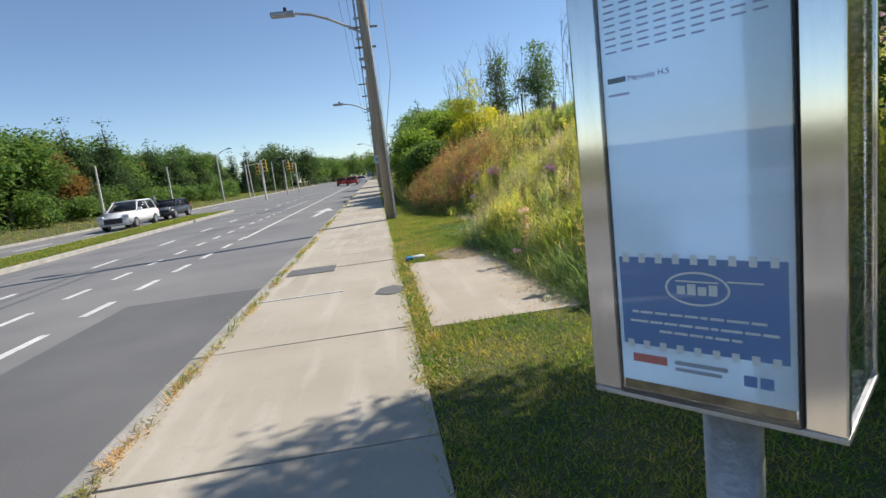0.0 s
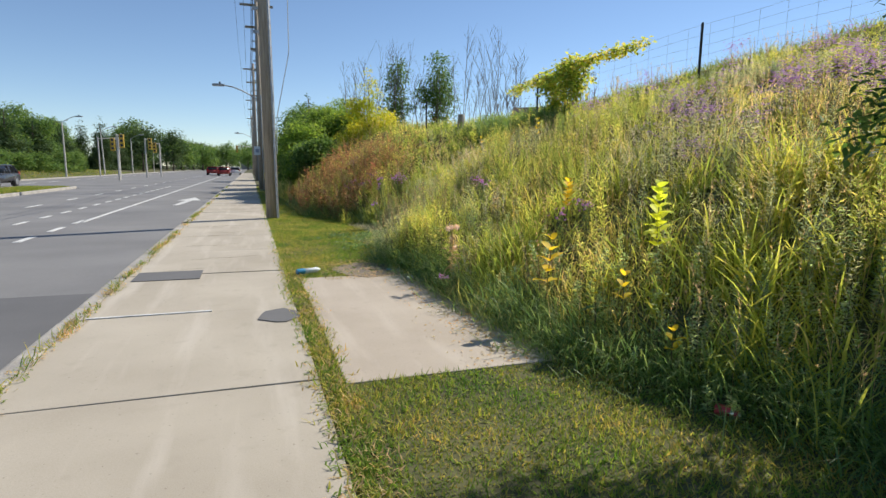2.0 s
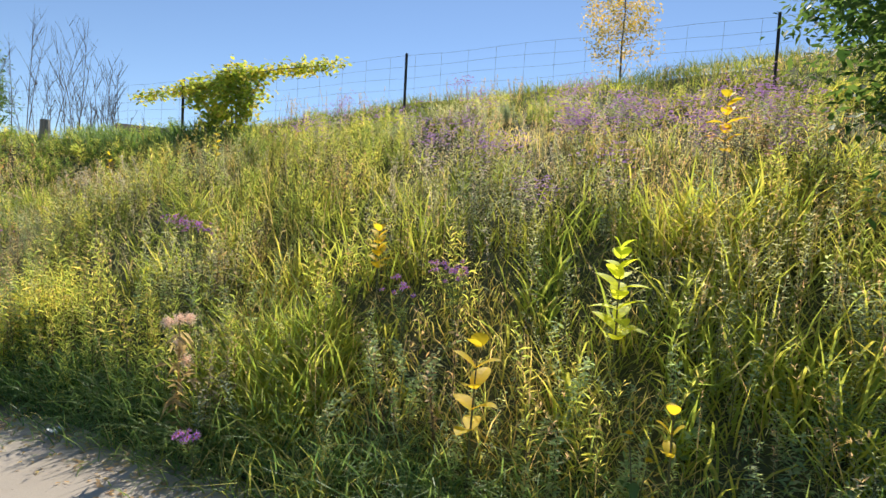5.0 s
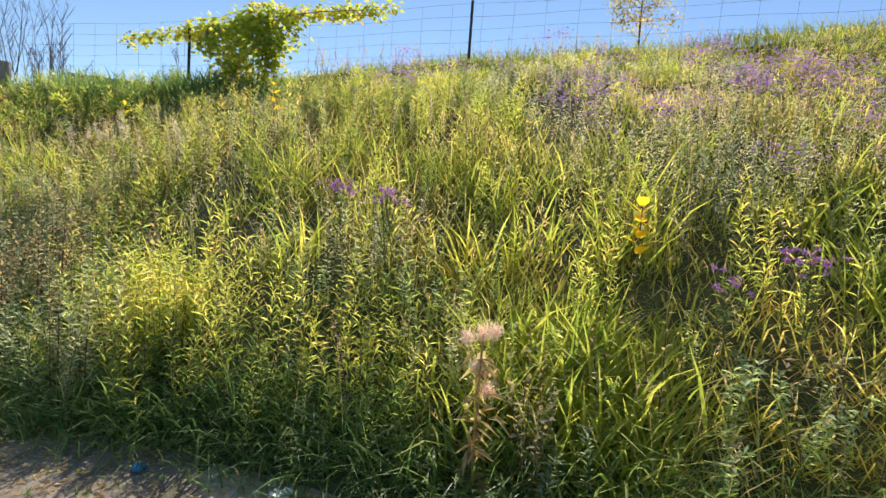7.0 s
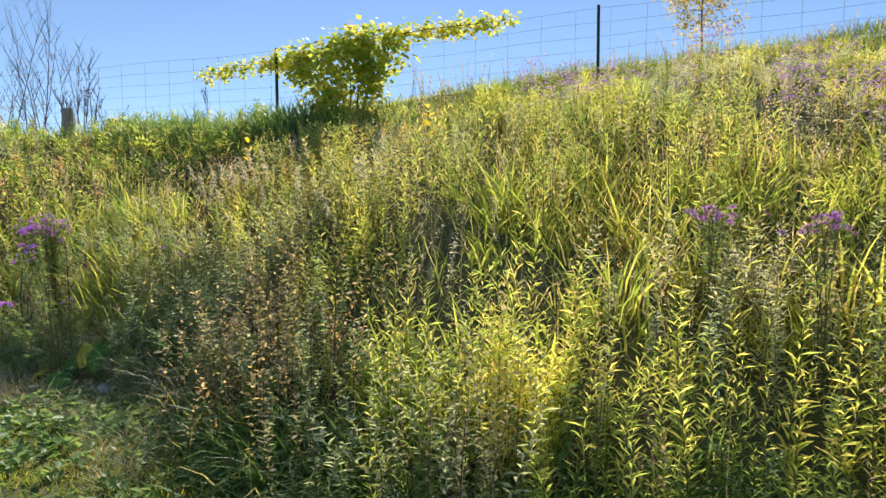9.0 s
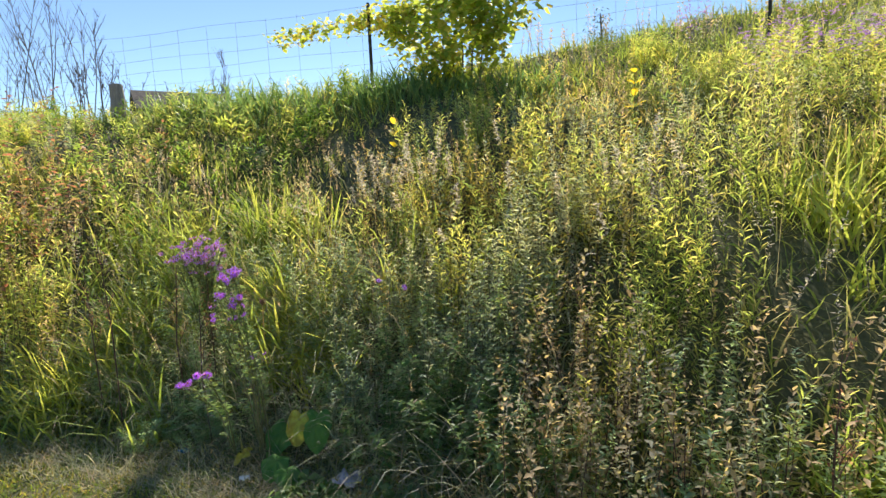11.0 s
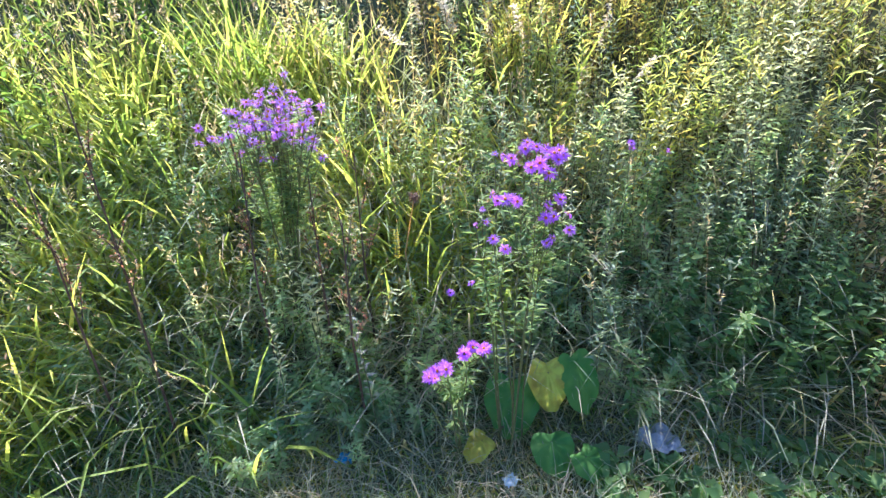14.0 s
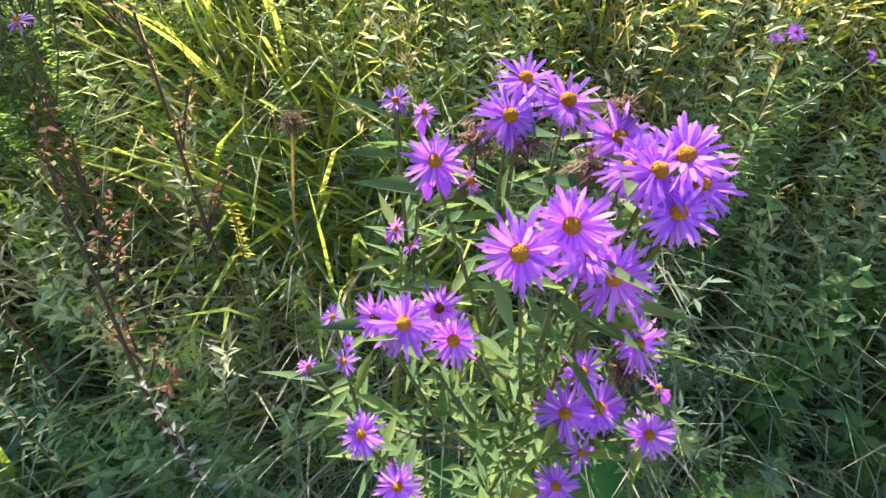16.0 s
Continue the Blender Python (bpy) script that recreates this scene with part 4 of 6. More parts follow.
# ---- trees and shrubs ----
def leaf_cloud(lobes, n, size, tr=None, hollow=0.55, flat=0.5):
    """Leaves in the outer part of several lobes (x, y, z, rx, ry, rz), in clumps with gaps."""
    rr = tr or R
    w = np.array([a[3] * a[4] + a[4] * a[5] + a[3] * a[5] for a in lobes])
    pick = rr.choice(len(lobes), max(8, n // 14), p=w / w.sum())
    lo = np.array(lobes)[pick]
    d = rr.normal(0, 1, (len(pick), 3))
    d /= np.linalg.norm(d, axis=1)[:, None]
    rad = rr.uniform(hollow, 1.04, len(pick)) ** 0.7
    c = lo[:, :3] + d * lo[:, 3:] * rad[:, None]
    c = np.repeat(c, 14, 0) + rr.normal(0, size * 1.15, (len(pick) * 14, 3)) * np.array([1, 1, 0.7])
    m = len(c)
    return leaves(c, rr.uniform(0, 6.28, m), rr.uniform(-0.9, 0.6, m), size * rr.uniform(0.7, 1.4, m), size * flat * rr.uniform(0.8, 1.3, m))


def limbs(bm, base, top, r, rr, n=7, reach=0.5, sides=6):
    """A trunk with side limbs."""
    base, top = Vector(base), Vector(top)
    h = (top - base).length
    pts = [base.lerp(top, k / 6) + Vector((rr.uniform(-1, 1), rr.uniform(-1, 1), 0)) * h * 0.012 * (k > 0) for k in range(7)]
    tube(bm, pts, [r * (1 - 0.13 * k) for k in range(7)], sides)
    for i in range(n):
        s = rr.uniform(0.3, 0.95)
        p = base.lerp(top, s)
        a = rr.uniform(0, math.tau)
        ln = h * reach * (1.1 - s) * rr.uniform(0.6, 1.1)
        q = p + Vector((math.cos(a) * ln, math.sin(a) * ln, ln * rr.uniform(0.3, 0.9)))
        tube(bm, [p, p.lerp(q, 0.5) + Vector((0, 0, -ln * 0.05)), q], [r * 0.45 * (1.1 - s), r * 0.3 * (1.1 - s), r * 0.08], 4)
    return bm


def tree(name, x, y, h, w, mat, label, category, seed, n=5200, size=0.28, conifer=False, low=0.12, group="", z=None, girth=1.0):
    rr, nr = random.Random(seed), np.random.RandomState(seed)
    z = float(land(x, y)) if z is None else z
    t = thing(name, Matrix.Translation((x, y, z)), label, category, group)
    part("trunk", limbs(bmesh.new(), (0, 0, -0.1), (0, 0, h * (0.9 if conifer else 0.78)), (0.022 * h + 0.02) * girth, rr, 8, w / h * 0.45), M_BARK, t, "", True)
    lobes = []
    if conifer:
        k = 9
        for i in range(k):
            s = i / (k - 1)
            rad = w / 2 * (1 - s) ** 0.75 * rr.uniform(0.8, 1.12) + 0.12
            zz = h * (low + (0.97 - low) * s)
            for j in range(3 if s < 0.75 else 1):
                a = rr.uniform(0, math.tau)
                o = rad * 0.45 * (s < 0.75)
                lobes.append((math.cos(a) * o, math.sin(a) * o, zz, rad * 0.72, rad * 0.72, h * 0.075))
    else:
        for i in range(13):
            a, s = rr.uniform(0, math.tau), rr.uniform(0, 1)
            o = w / 2 * rr.uniform(0.25, 0.68) * math.sin(math.pi * (0.25 + 0.6 * s))
            lobes.append((math.cos(a) * o, math.sin(a) * o, h * (low + 0.16 + (0.78 - low) * s), w * rr.uniform(0.16, 0.26), w * rr.uniform(0.16, 0.26), h * rr.uniform(0.09, 0.15)))
        lobes.append((0, 0, h * 0.62, w * 0.3, w * 0.3, h * 0.3))
    cr = new("crown", soup("crown", [(leaf_cloud(lobes, n, size, nr), T_LEAF, 0)], [mat]))
    cr.parent = t
    return t


rr = random.Random(21)
GREEN_L, PINE_L = "dense dark green leafy tree beyond the far carriageway", "tall dark pine beyond the far carriageway"
row = []
for i in range(46):
    y = 12 + i * 3.9 + rr.uniform(-1.5, 1.5)
    x = -26 - rr.uniform(0, 6)
    kind = rr.random() * (0.3 if i < 9 else 1)
    h = rr.uniform(6.6, 8.4)
    if y < 46 and kind < 0.62 or kind < 0.35:
        tree("roadside_tree", x, y, h * 1.0, rr.uniform(6.5, 8.5), M_TREE, GREEN_L, "tree", 100 + i, 12000, 0.36, low=0.03, group="trees across the road")
    elif kind < 0.9:
        tree("pine_tree", x + 1, y, h * 1.08, rr.uniform(5.0, 6.4), M_PINE, PINE_L, "tree", 100 + i, 9000, 0.3, True, 0.06, group="trees across the road")
    else:
        tree("autumn_tree", x, y, h * 0.75, rr.uniform(3.5, 4.5), M_AUTUMN, "russet autumn tree beyond the far carriageway", "tree", 100 + i, 3600, 0.28, group="trees across the road")
for i in range(22):
    y = 10 + i * 5.2 + rr.uniform(-1, 1)
    tree("roadside_tree", -33 - rr.uniform(0, 3), y, rr.uniform(7.8, 9.4), rr.uniform(7, 9), M_PINE if i % 3 == 0 else M_TREE, GREEN_L, "tree", 340 + i, 5200, 0.42, low=0.0, group="trees across the road")
for i in range(16):
    y = 14 + i * 5.5
    x = -23.2 - rr.uniform(0, 1.4)
    tree("roadside_shrub", x, y, rr.uniform(1.8, 3.0), rr.uniform(3.4, 4.6), M_TREE, "low shrub along the far verge", "shrub", 300 + i, 2200, 0.24, low=-0.1, group="shrubs along the far verge")
for i in range(14):
    y = 200 + i * 9
    tree("distant_tree", (-3 + (i * 7.3 % 22) - 20), y, rr.uniform(8, 11), rr.uniform(8, 10), M_TREE, "distant green tree where the road ends", "tree", 400 + i, 2000, 0.6, group="distant trees")
for i in range(10):
    tree("distant_tree", 3.5 + rr.uniform(0, 8), 60 + i * 14, rr.uniform(4, 7), rr.uniform(5, 7), M_TREE, "distant green tree beside the pavement", "tree", 430 + i, 2600, 0.4, low=-0.05, group="distant trees")

for i in range(16):
    tree("distant_tree", -21 - rr.uniform(0, 6) + i * 0.5, 130 + i * 11, rr.uniform(8, 11), rr.uniform(8, 11), M_TREE if i % 3 else M_PINE, "distant green tree along the far verge", "tree", 460 + i, 2400, 0.6, low=0.0, group="distant trees")
for i in range(9):
    tree("distant_tree", -7 + i * 3.0, 345 + (i % 3) * 6, rr.uniform(9, 12), rr.uniform(9, 11), M_TREE, "distant green tree where the road ends", "tree", 480 + i, 1500, 0.8, low=0.0, group="distant trees")

# shrubs on the bank, further along
for i, (x, y, h, w, m, lab) in enumerate((
        (1.9, 27, 2.3, 2.6, M_BUSH, "green leafy bush at the foot of the bank"), (3.4, 31, 2.3, 4.0, M_BUSH, "green leafy bush at the foot of the bank"),
        (2.6, 36, 3.0, 4.0, M_TREE, "dark green bush at the foot of the bank"), (4.4, 33, 2.0, 2.6, M_BUSH, "green leafy bush on the bank"),
        (2.0, 23.5, 1.5, 2.0, M_TREE, "dark green bush at the foot of the bank"), (3.6, 44, 4.2, 5.0, M_TREE, "dark green bush at the foot of the bank"),
        (5.2, 37, 3.0, 4.0, M_BUSH, "green leafy bush on the bank"), (1.7, 25.2, 1.7, 1.9, M_BUSH, "green leafy bush at the foot of the bank"),
        (2.9, 28.6, 2.0, 2.2, M_BUSH, "green leafy bush on the bank"), (4.1, 28.8, 1.6, 2.0, M_BUSH, "green leafy bush on the bank"), (1.8, 30.5, 2.6, 2.2, M_TREE, "dark green bush at the foot of the bank"))):
    tree("bank_bush", x, y, h, w, m, lab, "bush", 500 + i, 6500, 0.14, low=-0.12, group="bushes on the bank")
tree("fir_tree", 3.3, 38, 4.2, 2.2, M_PINE, "young dark fir among the bank's bushes", "tree", 521, 2500, 0.16, True, 0.02)
tree("yellow_bush", 4.5, 25.0, 3.6, 3.3, M_YBUSH, "yellow-green bush on the crest of the bank", "bush", 522, 14000, 0.12, True, low=0.0, z=1.75, girth=0.4)
tree("dark_tree", 7.2, 31.4, 5.2, 2.2, M_TREE, "slim dark-leaved tree on the crest of the bank", "tree", 523, 3800, 0.16, low=0.0, z=1.8)
tree("dark_tree", 9.4, 30.7, 5.6, 2.8, M_TREE, "slim dark-leaved tree on the crest of the bank", "tree", 524, 5000, 0.16, low=0.0, z=1.8)
tree("verge_tree", 4.75, 3.3, 5.5, 3.3, M_TREE, "dark-leaved small tree on the bank beside the bus stop", "tree", 525, 30000, 0.08, low=-0.08)
# Out of view; added to cast more shade and block sky on the verge.
tree("verge_tree", 4.7, -0.9, 5.1, 3.0, M_TREE, "unseen dark-leaved tree added behind the bus stop to shade the verge", "tree", 526, 13000, 0.1, low=0.05)
# Added to deepen the tree's shade, where its low dark foliage hangs.
tree("shade_shrub", 3.75, 2.95, 2.4, 2.2, M_TREE, "dense dark shrub added beside the bus stop to deepen the tree's shade", "shrub", 531, 10000, 0.07, low=-0.1)
tree("birch", 14.8, 7.7, 6.4, 2.5, M_BIRCH, "slender birch with thin yellow autumn leaves", "tree", 527, 5000, 0.085, low=0.05, girth=0.22)
tree("young_spruce", 22.0, 12.3, 4.4, 1.2, M_PINE, "small dark spruce top beyond the fence", "tree", 528, 900, 0.12, True, 0.3)

# leafless saplings along the crest
def sapling(x, y, h, seed):
    rr = random.Random(seed)
    t = thing("bare_sapling", Matrix.Translation((x, y, float(land(x, y)))), "leafless grey sapling standing on the crest", "tree", "bare saplings on the crest")
    for k in range(rr.choice((1, 2, 3))):
        bm = bmesh.new()
        lean = Vector((rr.uniform(-0.22, 0.22), rr.uniform(-0.22, 0.22), 1)) * h * rr.uniform(0.75, 1.0)
        b = Vector((rr.uniform(-0.15, 0.15), rr.uniform(-0.15, 0.15), -0.1))
        tube(bm, [b, b + lean * 0.5 + Vector((rr.uniform(-0.1, 0.1), 0, 0)), b + lean], [0.02, 0.013, 0.003], 5)
        for j in range(9):
            s = rr.uniform(0.35, 0.92)
            p, a, ln = b + lean * s, rr.uniform(0, math.tau), h * rr.uniform(0.1, 0.24)
            q = p + Vector((math.cos(a) * ln * 0.5, math.sin(a) * ln * 0.5, ln))
            tube(bm, [p, q], [0.008, 0.002], 4)
            for jj in range(2):
                a2 = rr.uniform(0, math.tau)
                p2 = p.lerp(q, rr.uniform(0.4, 0.8))
                tube(bm, [p2, p2 + Vector((math.cos(a2), math.sin(a2), 1.6)) * ln * 0.2], [0.006, 0.002], 3)
        part("stem", bm, M_BARE, t)


rr = random.Random(77)
for i in range(34):
    a = radians(9 + i * 0.55 + rr.uniform(-0.5, 0.5))
    r = rr.uniform(27, 33)
    sapling(-0.4 + r * math.sin(a), 1 + r * math.cos(a), rr.uniform(3.4, 5.8), 600 + i)
for i in range(10):
    a = radians(25 + i * 1.7 + rr.uniform(-0.7, 0.7))
    r = rr.uniform(20, 25)
    sapling(-0.2 + r * math.sin(a), 5 + r * math.cos(a), rr.uniform(1.6, 3.0), 640 + i)

# ---- fence with its vine ----
fence = thing("wire_fence", Matrix(), "woven wire fence on dark iron posts along the crest", "fence")
post_y = [4.2, 9.15, 13.53, 19.4, -1.6]
for y in post_y:
    x, z = float(fence_x(y)), float(land(fence_x(y), y))
    bm = tube(bmesh.new(), [(x, y, z - 0.2), (x, y, z + 1.04)], 0.019, 6)
    box(bm, x - 0.03, x - 0.015, y - 0.008, y + 0.008, z, z + 1.02)
    part("post", bm, M_POSTIRON, fence)
py = sorted(post_y)
pz = [float(land(fence_x(q), q)) for q in py]
for k in range(6):
    pts = [(float(fence_x(y)), y, float(np.interp(y, py, pz)) + 0.17 + k * 0.165 + 0.012 * math.sin(y * 3 + k)) for y in np.arange(-1.6, 19.4, 0.42)]
    part("line_wire", tube(bmesh.new(), pts, 0.002, 3), M_WIRE, fence)
for y in np.arange(-1.5, 19.3, 0.42):
    zb, x = float(np.interp(y, py, pz)), float(fence_x(y))
    part("stay_wire", tube(bmesh.new(), [(x, y, zb + 0.15), (x + 0.01, y + 0.012, zb + 0.6), (x, y, zb + 1.0)], 0.002, 3), M_WIRE, fence)
wood = thing("wooden_post", pose(5.67, 17.2, float(land(5.67, 17.2)), 2, 3, 0), "short weathered grey wooden post on the crest", "post")
part("shaft", tube(bmesh.new(), [(0, 0, -0.3), (0.01, 0, 0.3), (0, 0.02, 0.5)], [0.1, 0.095, 0.085], 9), M_WOODPOLE, wood)

vine = thing("vine", Matrix.Translation((6.38, 12.4, 2.45)), "yellow-green vine heaped over the wire fence", "vine")
nr = np.random.RandomState(8)
lobes = [(0.0, 0.1, 0.75, 0.3, 0.72, 0.45), (-0.05, -0.4, 0.95, 0.25, 0.5, 0.36), (0.0, 0.55, 0.92, 0.22, 0.5, 0.3), (0.0, 0.0, 0.35, 0.24, 0.6, 0.4), (0.0, 0.0, 1.15, 0.16, 0.45, 0.14)]
for k in range(9):
    lobes.append((0.05 + 0.03 * k, -0.6 - 0.19 * k, 1.14 + 0.015 * k, 0.07, 0.13, 0.1 - 0.006 * k))
for k in range(9):
    lobes.append((0.0 - 0.02 * k, 0.75 + 0.2 * k, 1.02 - 0.012 * k, 0.06, 0.13, 0.1 - 0.007 * k))
cr = new("leaves", soup("vine_leaves", [(leaf_cloud(lobes[:5], 3300, 0.085, nr, 0.4, 0.85), T_LEAF, 0), (leaf_cloud(lobes[5:], 1500, 0.07, nr, 0.1, 0.85), T_LEAF, 0)], [M_VINE]))
cr.parent = vine
for side, z in ((-1, 1.14), (1, 1.02)):
    part("runner", tube(bmesh.new(), [(0, side * 0.3, z), (0, side * 1.2, z + 0.03), (0.02, side * 2.3, z)], [0.009, 0.006, 0.003], 5), M_BARK, vine)
for k in range(5):
    part("stem", tube(bmesh.new(), [(0, 0.1 * k - 0.2, -0.1), (0.05, 0.12 * k - 0.25, 0.5), (0, 0.4 * k - 0.8, 1.1)], [0.014, 0.01, 0.005], 5), M_BARK, vine)


# ---- poles, wires, lamps ----
def lamp_arm(t, z, reach, side=-1):
    pts = [(0, 0, z)] + [(side * reach * s, 0, z + 0.75 * math.sin(s * 1.5)) for s in (0.25, 0.5, 0.75, 1.0)]
    part("arm", tube(bmesh.new(), pts, 0.035, 6), M_GALV, t)
    bm = boxed(-0.36, 0.3, -0.13, 0.13, -0.06, 0.07, 0.04)
    bmesh.ops.transform(bm, matrix=Matrix.Translation((side * (reach + 0.25), 0, z + 0.74)), verts=bm.verts)
    part("lamp_head", bm, M_GALV, t)
    part("sensor", tube(bmesh.new(), [(side * (reach + 0.2), 0, z + 0.8), (side * (reach + 0.2), 0, z + 0.92)], 0.05, 8), M_BLACK, t)


def utility_pole(x, y, h, lean, arm, seed):
    t = thing("utility_pole", pose(x, y, -0.05, 0, lean, 0), "tall weathered wooden utility pole beside the pavement", "pole", "utility poles")
    part("shaft", tube(bmesh.new(), [(0, 0, -0.3), (0, 0, h * 0.5), (0, 0, h)], [0.165, 0.14, 0.11], 14), M_WOODPOLE, t, "", True)
    part("conduit", tube(bmesh.new(), [(0.12, -0.12, 0), (0.1, -0.11, h * 0.28), (0.09, -0.1, h * 0.5)], 0.035, 6), M_GALV, t)
    part("cable", tube(bmesh.new(), [(0.17, -0.02, 1.7), (0.2, -0.05, 2.6), (0.55, -0.05, 4.2), (0.6, 0, h * 0.75)], 0.012, 5), M_WHITEPLASTIC, t)
    for k in range(3):
        part("crossarm", boxed(-0.9 + 0.25 * k, 0.9 - 0.25 * k, -0.06, 0.06, h - 0.6 - k * 1.2, h - 0.48 - k * 1.2, 0.01), M_WOODPOLE, t)
    for k in range(8):
        part("bracket", boxed(-0.28, -0.1, -0.03, 0.03, h * 0.42 + k * 0.55, h * 0.42 + 0.07 + k * 0.55), M_GALV, t)
    if arm:
        lamp_arm(t, arm, 1.9)
    return t


utility_pole(0.14, 16.18, 11.0, -0.6, 5.3, 1)
for i, y in enumerate((36.0, 58, 84, 115)):
    utility_pole(0.25, y, 11.0, 0.2 * (-1) ** i, 5.2 if i in (0, 2) else 0, 2 + i)
small = thing("pole_sign", Matrix.Translation((0.06, 35.78, 2.0)), "small white plate sign on the second utility pole", "sign")
part("plate", boxed(-0.17, 0.17, -0.012, 0.0, 0, 0.5, 0.005), M_WHITEPLASTIC, small)
part("print", boxed(-0.1, 0.1, -0.016, -0.0125, 0.15, 0.35), M_GREYINK, small)
for k, (x, z) in enumerate(((-0.85, 10.4), (-0.4, 9.25), (0.25, 9.2), (0.7, 10.4), (-0.15, 7.0), (-0.12, 6.6))):
    bm = bmesh.new()
    for y0, y1 in ((-25, 16.18), (16.18, 36), (36, 58), (58, 84), (84, 115)):
        tube(bm, [(x, y0 + (y1 - y0) * s, z - 0.45 * 4 * s * (1 - s)) for s in (0, 0.25, 0.5, 0.75, 1)], 0.016 if k > 3 else 0.01, 4)
    tagged(part("overhead_cable", bm, M_BLACK), "black overhead cable strung between the utility poles", "cable", "overhead cables")


def street_lamp(x, y, h, arm=True, seed=0):
    rr = random.Random(seed)
    t = thing("street_lamp", pose(x, y, float(land(x, y)), rr.uniform(-1, 1), rr.uniform(-2, 1), 0), "slender pale concrete street lamp on the far verge", "street lamp", "street lamps on the far verge")
    part("pole", tube(bmesh.new(), [(0, 0, 0), (0, 0, h)], [0.11, 0.07], 8), M_LAMPPOLE, t)
    if arm:
        lamp_arm(t, h - 0.05, 1.5, 1)


for i, (x, y, h, a) in enumerate(((-17.9 - 1.7, 27.5, 4.4, True), (-19.8, 42, 4.3, False), (-19.9, 56, 4.4, False), (-19.9, 74, 6, True), (-20, 92, 6, True), (-20, 112, 6, True), (-20, 135, 6, True))):
    street_lamp(x, y, h, a, i)


def signal(x, y, h, arm, seed):
    t = thing("traffic_signal", Matrix.Translation((x, y, ROAD_Z)), "yellow traffic signal on a pale post at the crossing", "traffic signal", "traffic signals")
    part("pole", tube(bmesh.new(), [(0, 0, 0), (0, 0, h)], 0.09, 8), M_LAMPPOLE, t)
    part("arm", tube(bmesh.new(), [(0, 0, h - 0.2), (arm, 0, h)], 0.06, 6), M_LAMPPOLE, t)
    hd = part("signal_head", boxed(arm - 0.2, arm + 0.2, -0.15, 0.15, h - 1.3, h, 0.03), M_YELLOW, t)
    for k in range(3):
        part("lens", tube(bmesh.new(), [(arm, -0.19, h - 0.2 - 0.42 * k), (arm, -0.14, h - 0.2 - 0.42 * k)], 0.13, 10), M_DARKGLASS, hd)


for i, (x, y, h, a) in enumerate(((-12.3, 62, 4.4, 0.4), (-13.0, 66, 4.2, -0.5), (-11.8, 74, 4.6, 0.5), (-11.4, 82, 4.4, -0.6), (0.9, 118, 5.5, -3.6), (-18.8, 84, 5, 2.5))):
    signal(x, y, h, a, i)

board = thing("monument_sign", pose(-20.6, 50.5, 0.0, 0, 0, 20), "low grey-blue panel sign on the far verge", "sign")
part("panel", boxed(-1.0, 1.0, -0.1, 0.1, -0.2, 1.5, 0.03), M_GREYSIGN, board)
part("side_post", boxed(1.02, 1.2, -0.12, 0.12, -0.2, 1.75, 0.02), M_LAMPPOLE, board)
hall = thing("distant_building", Matrix.Translation((4, 330, 0)), "distant low building where the road ends", "building")
part("wall", boxed(-9, 9, -6, 6, -0.3, 7), M_BUILD, hall)
part("roof", boxed(-9.3, 9.3, -6.3, 6.3, 7, 7.4), M_GREYSIGN, hall)
for k in range(6):
    part("window", boxed(-8 + k * 2.8, -6 + k * 2.8, -6.06, -5.98, 2.5, 5), M_DARKGLASS, hall)


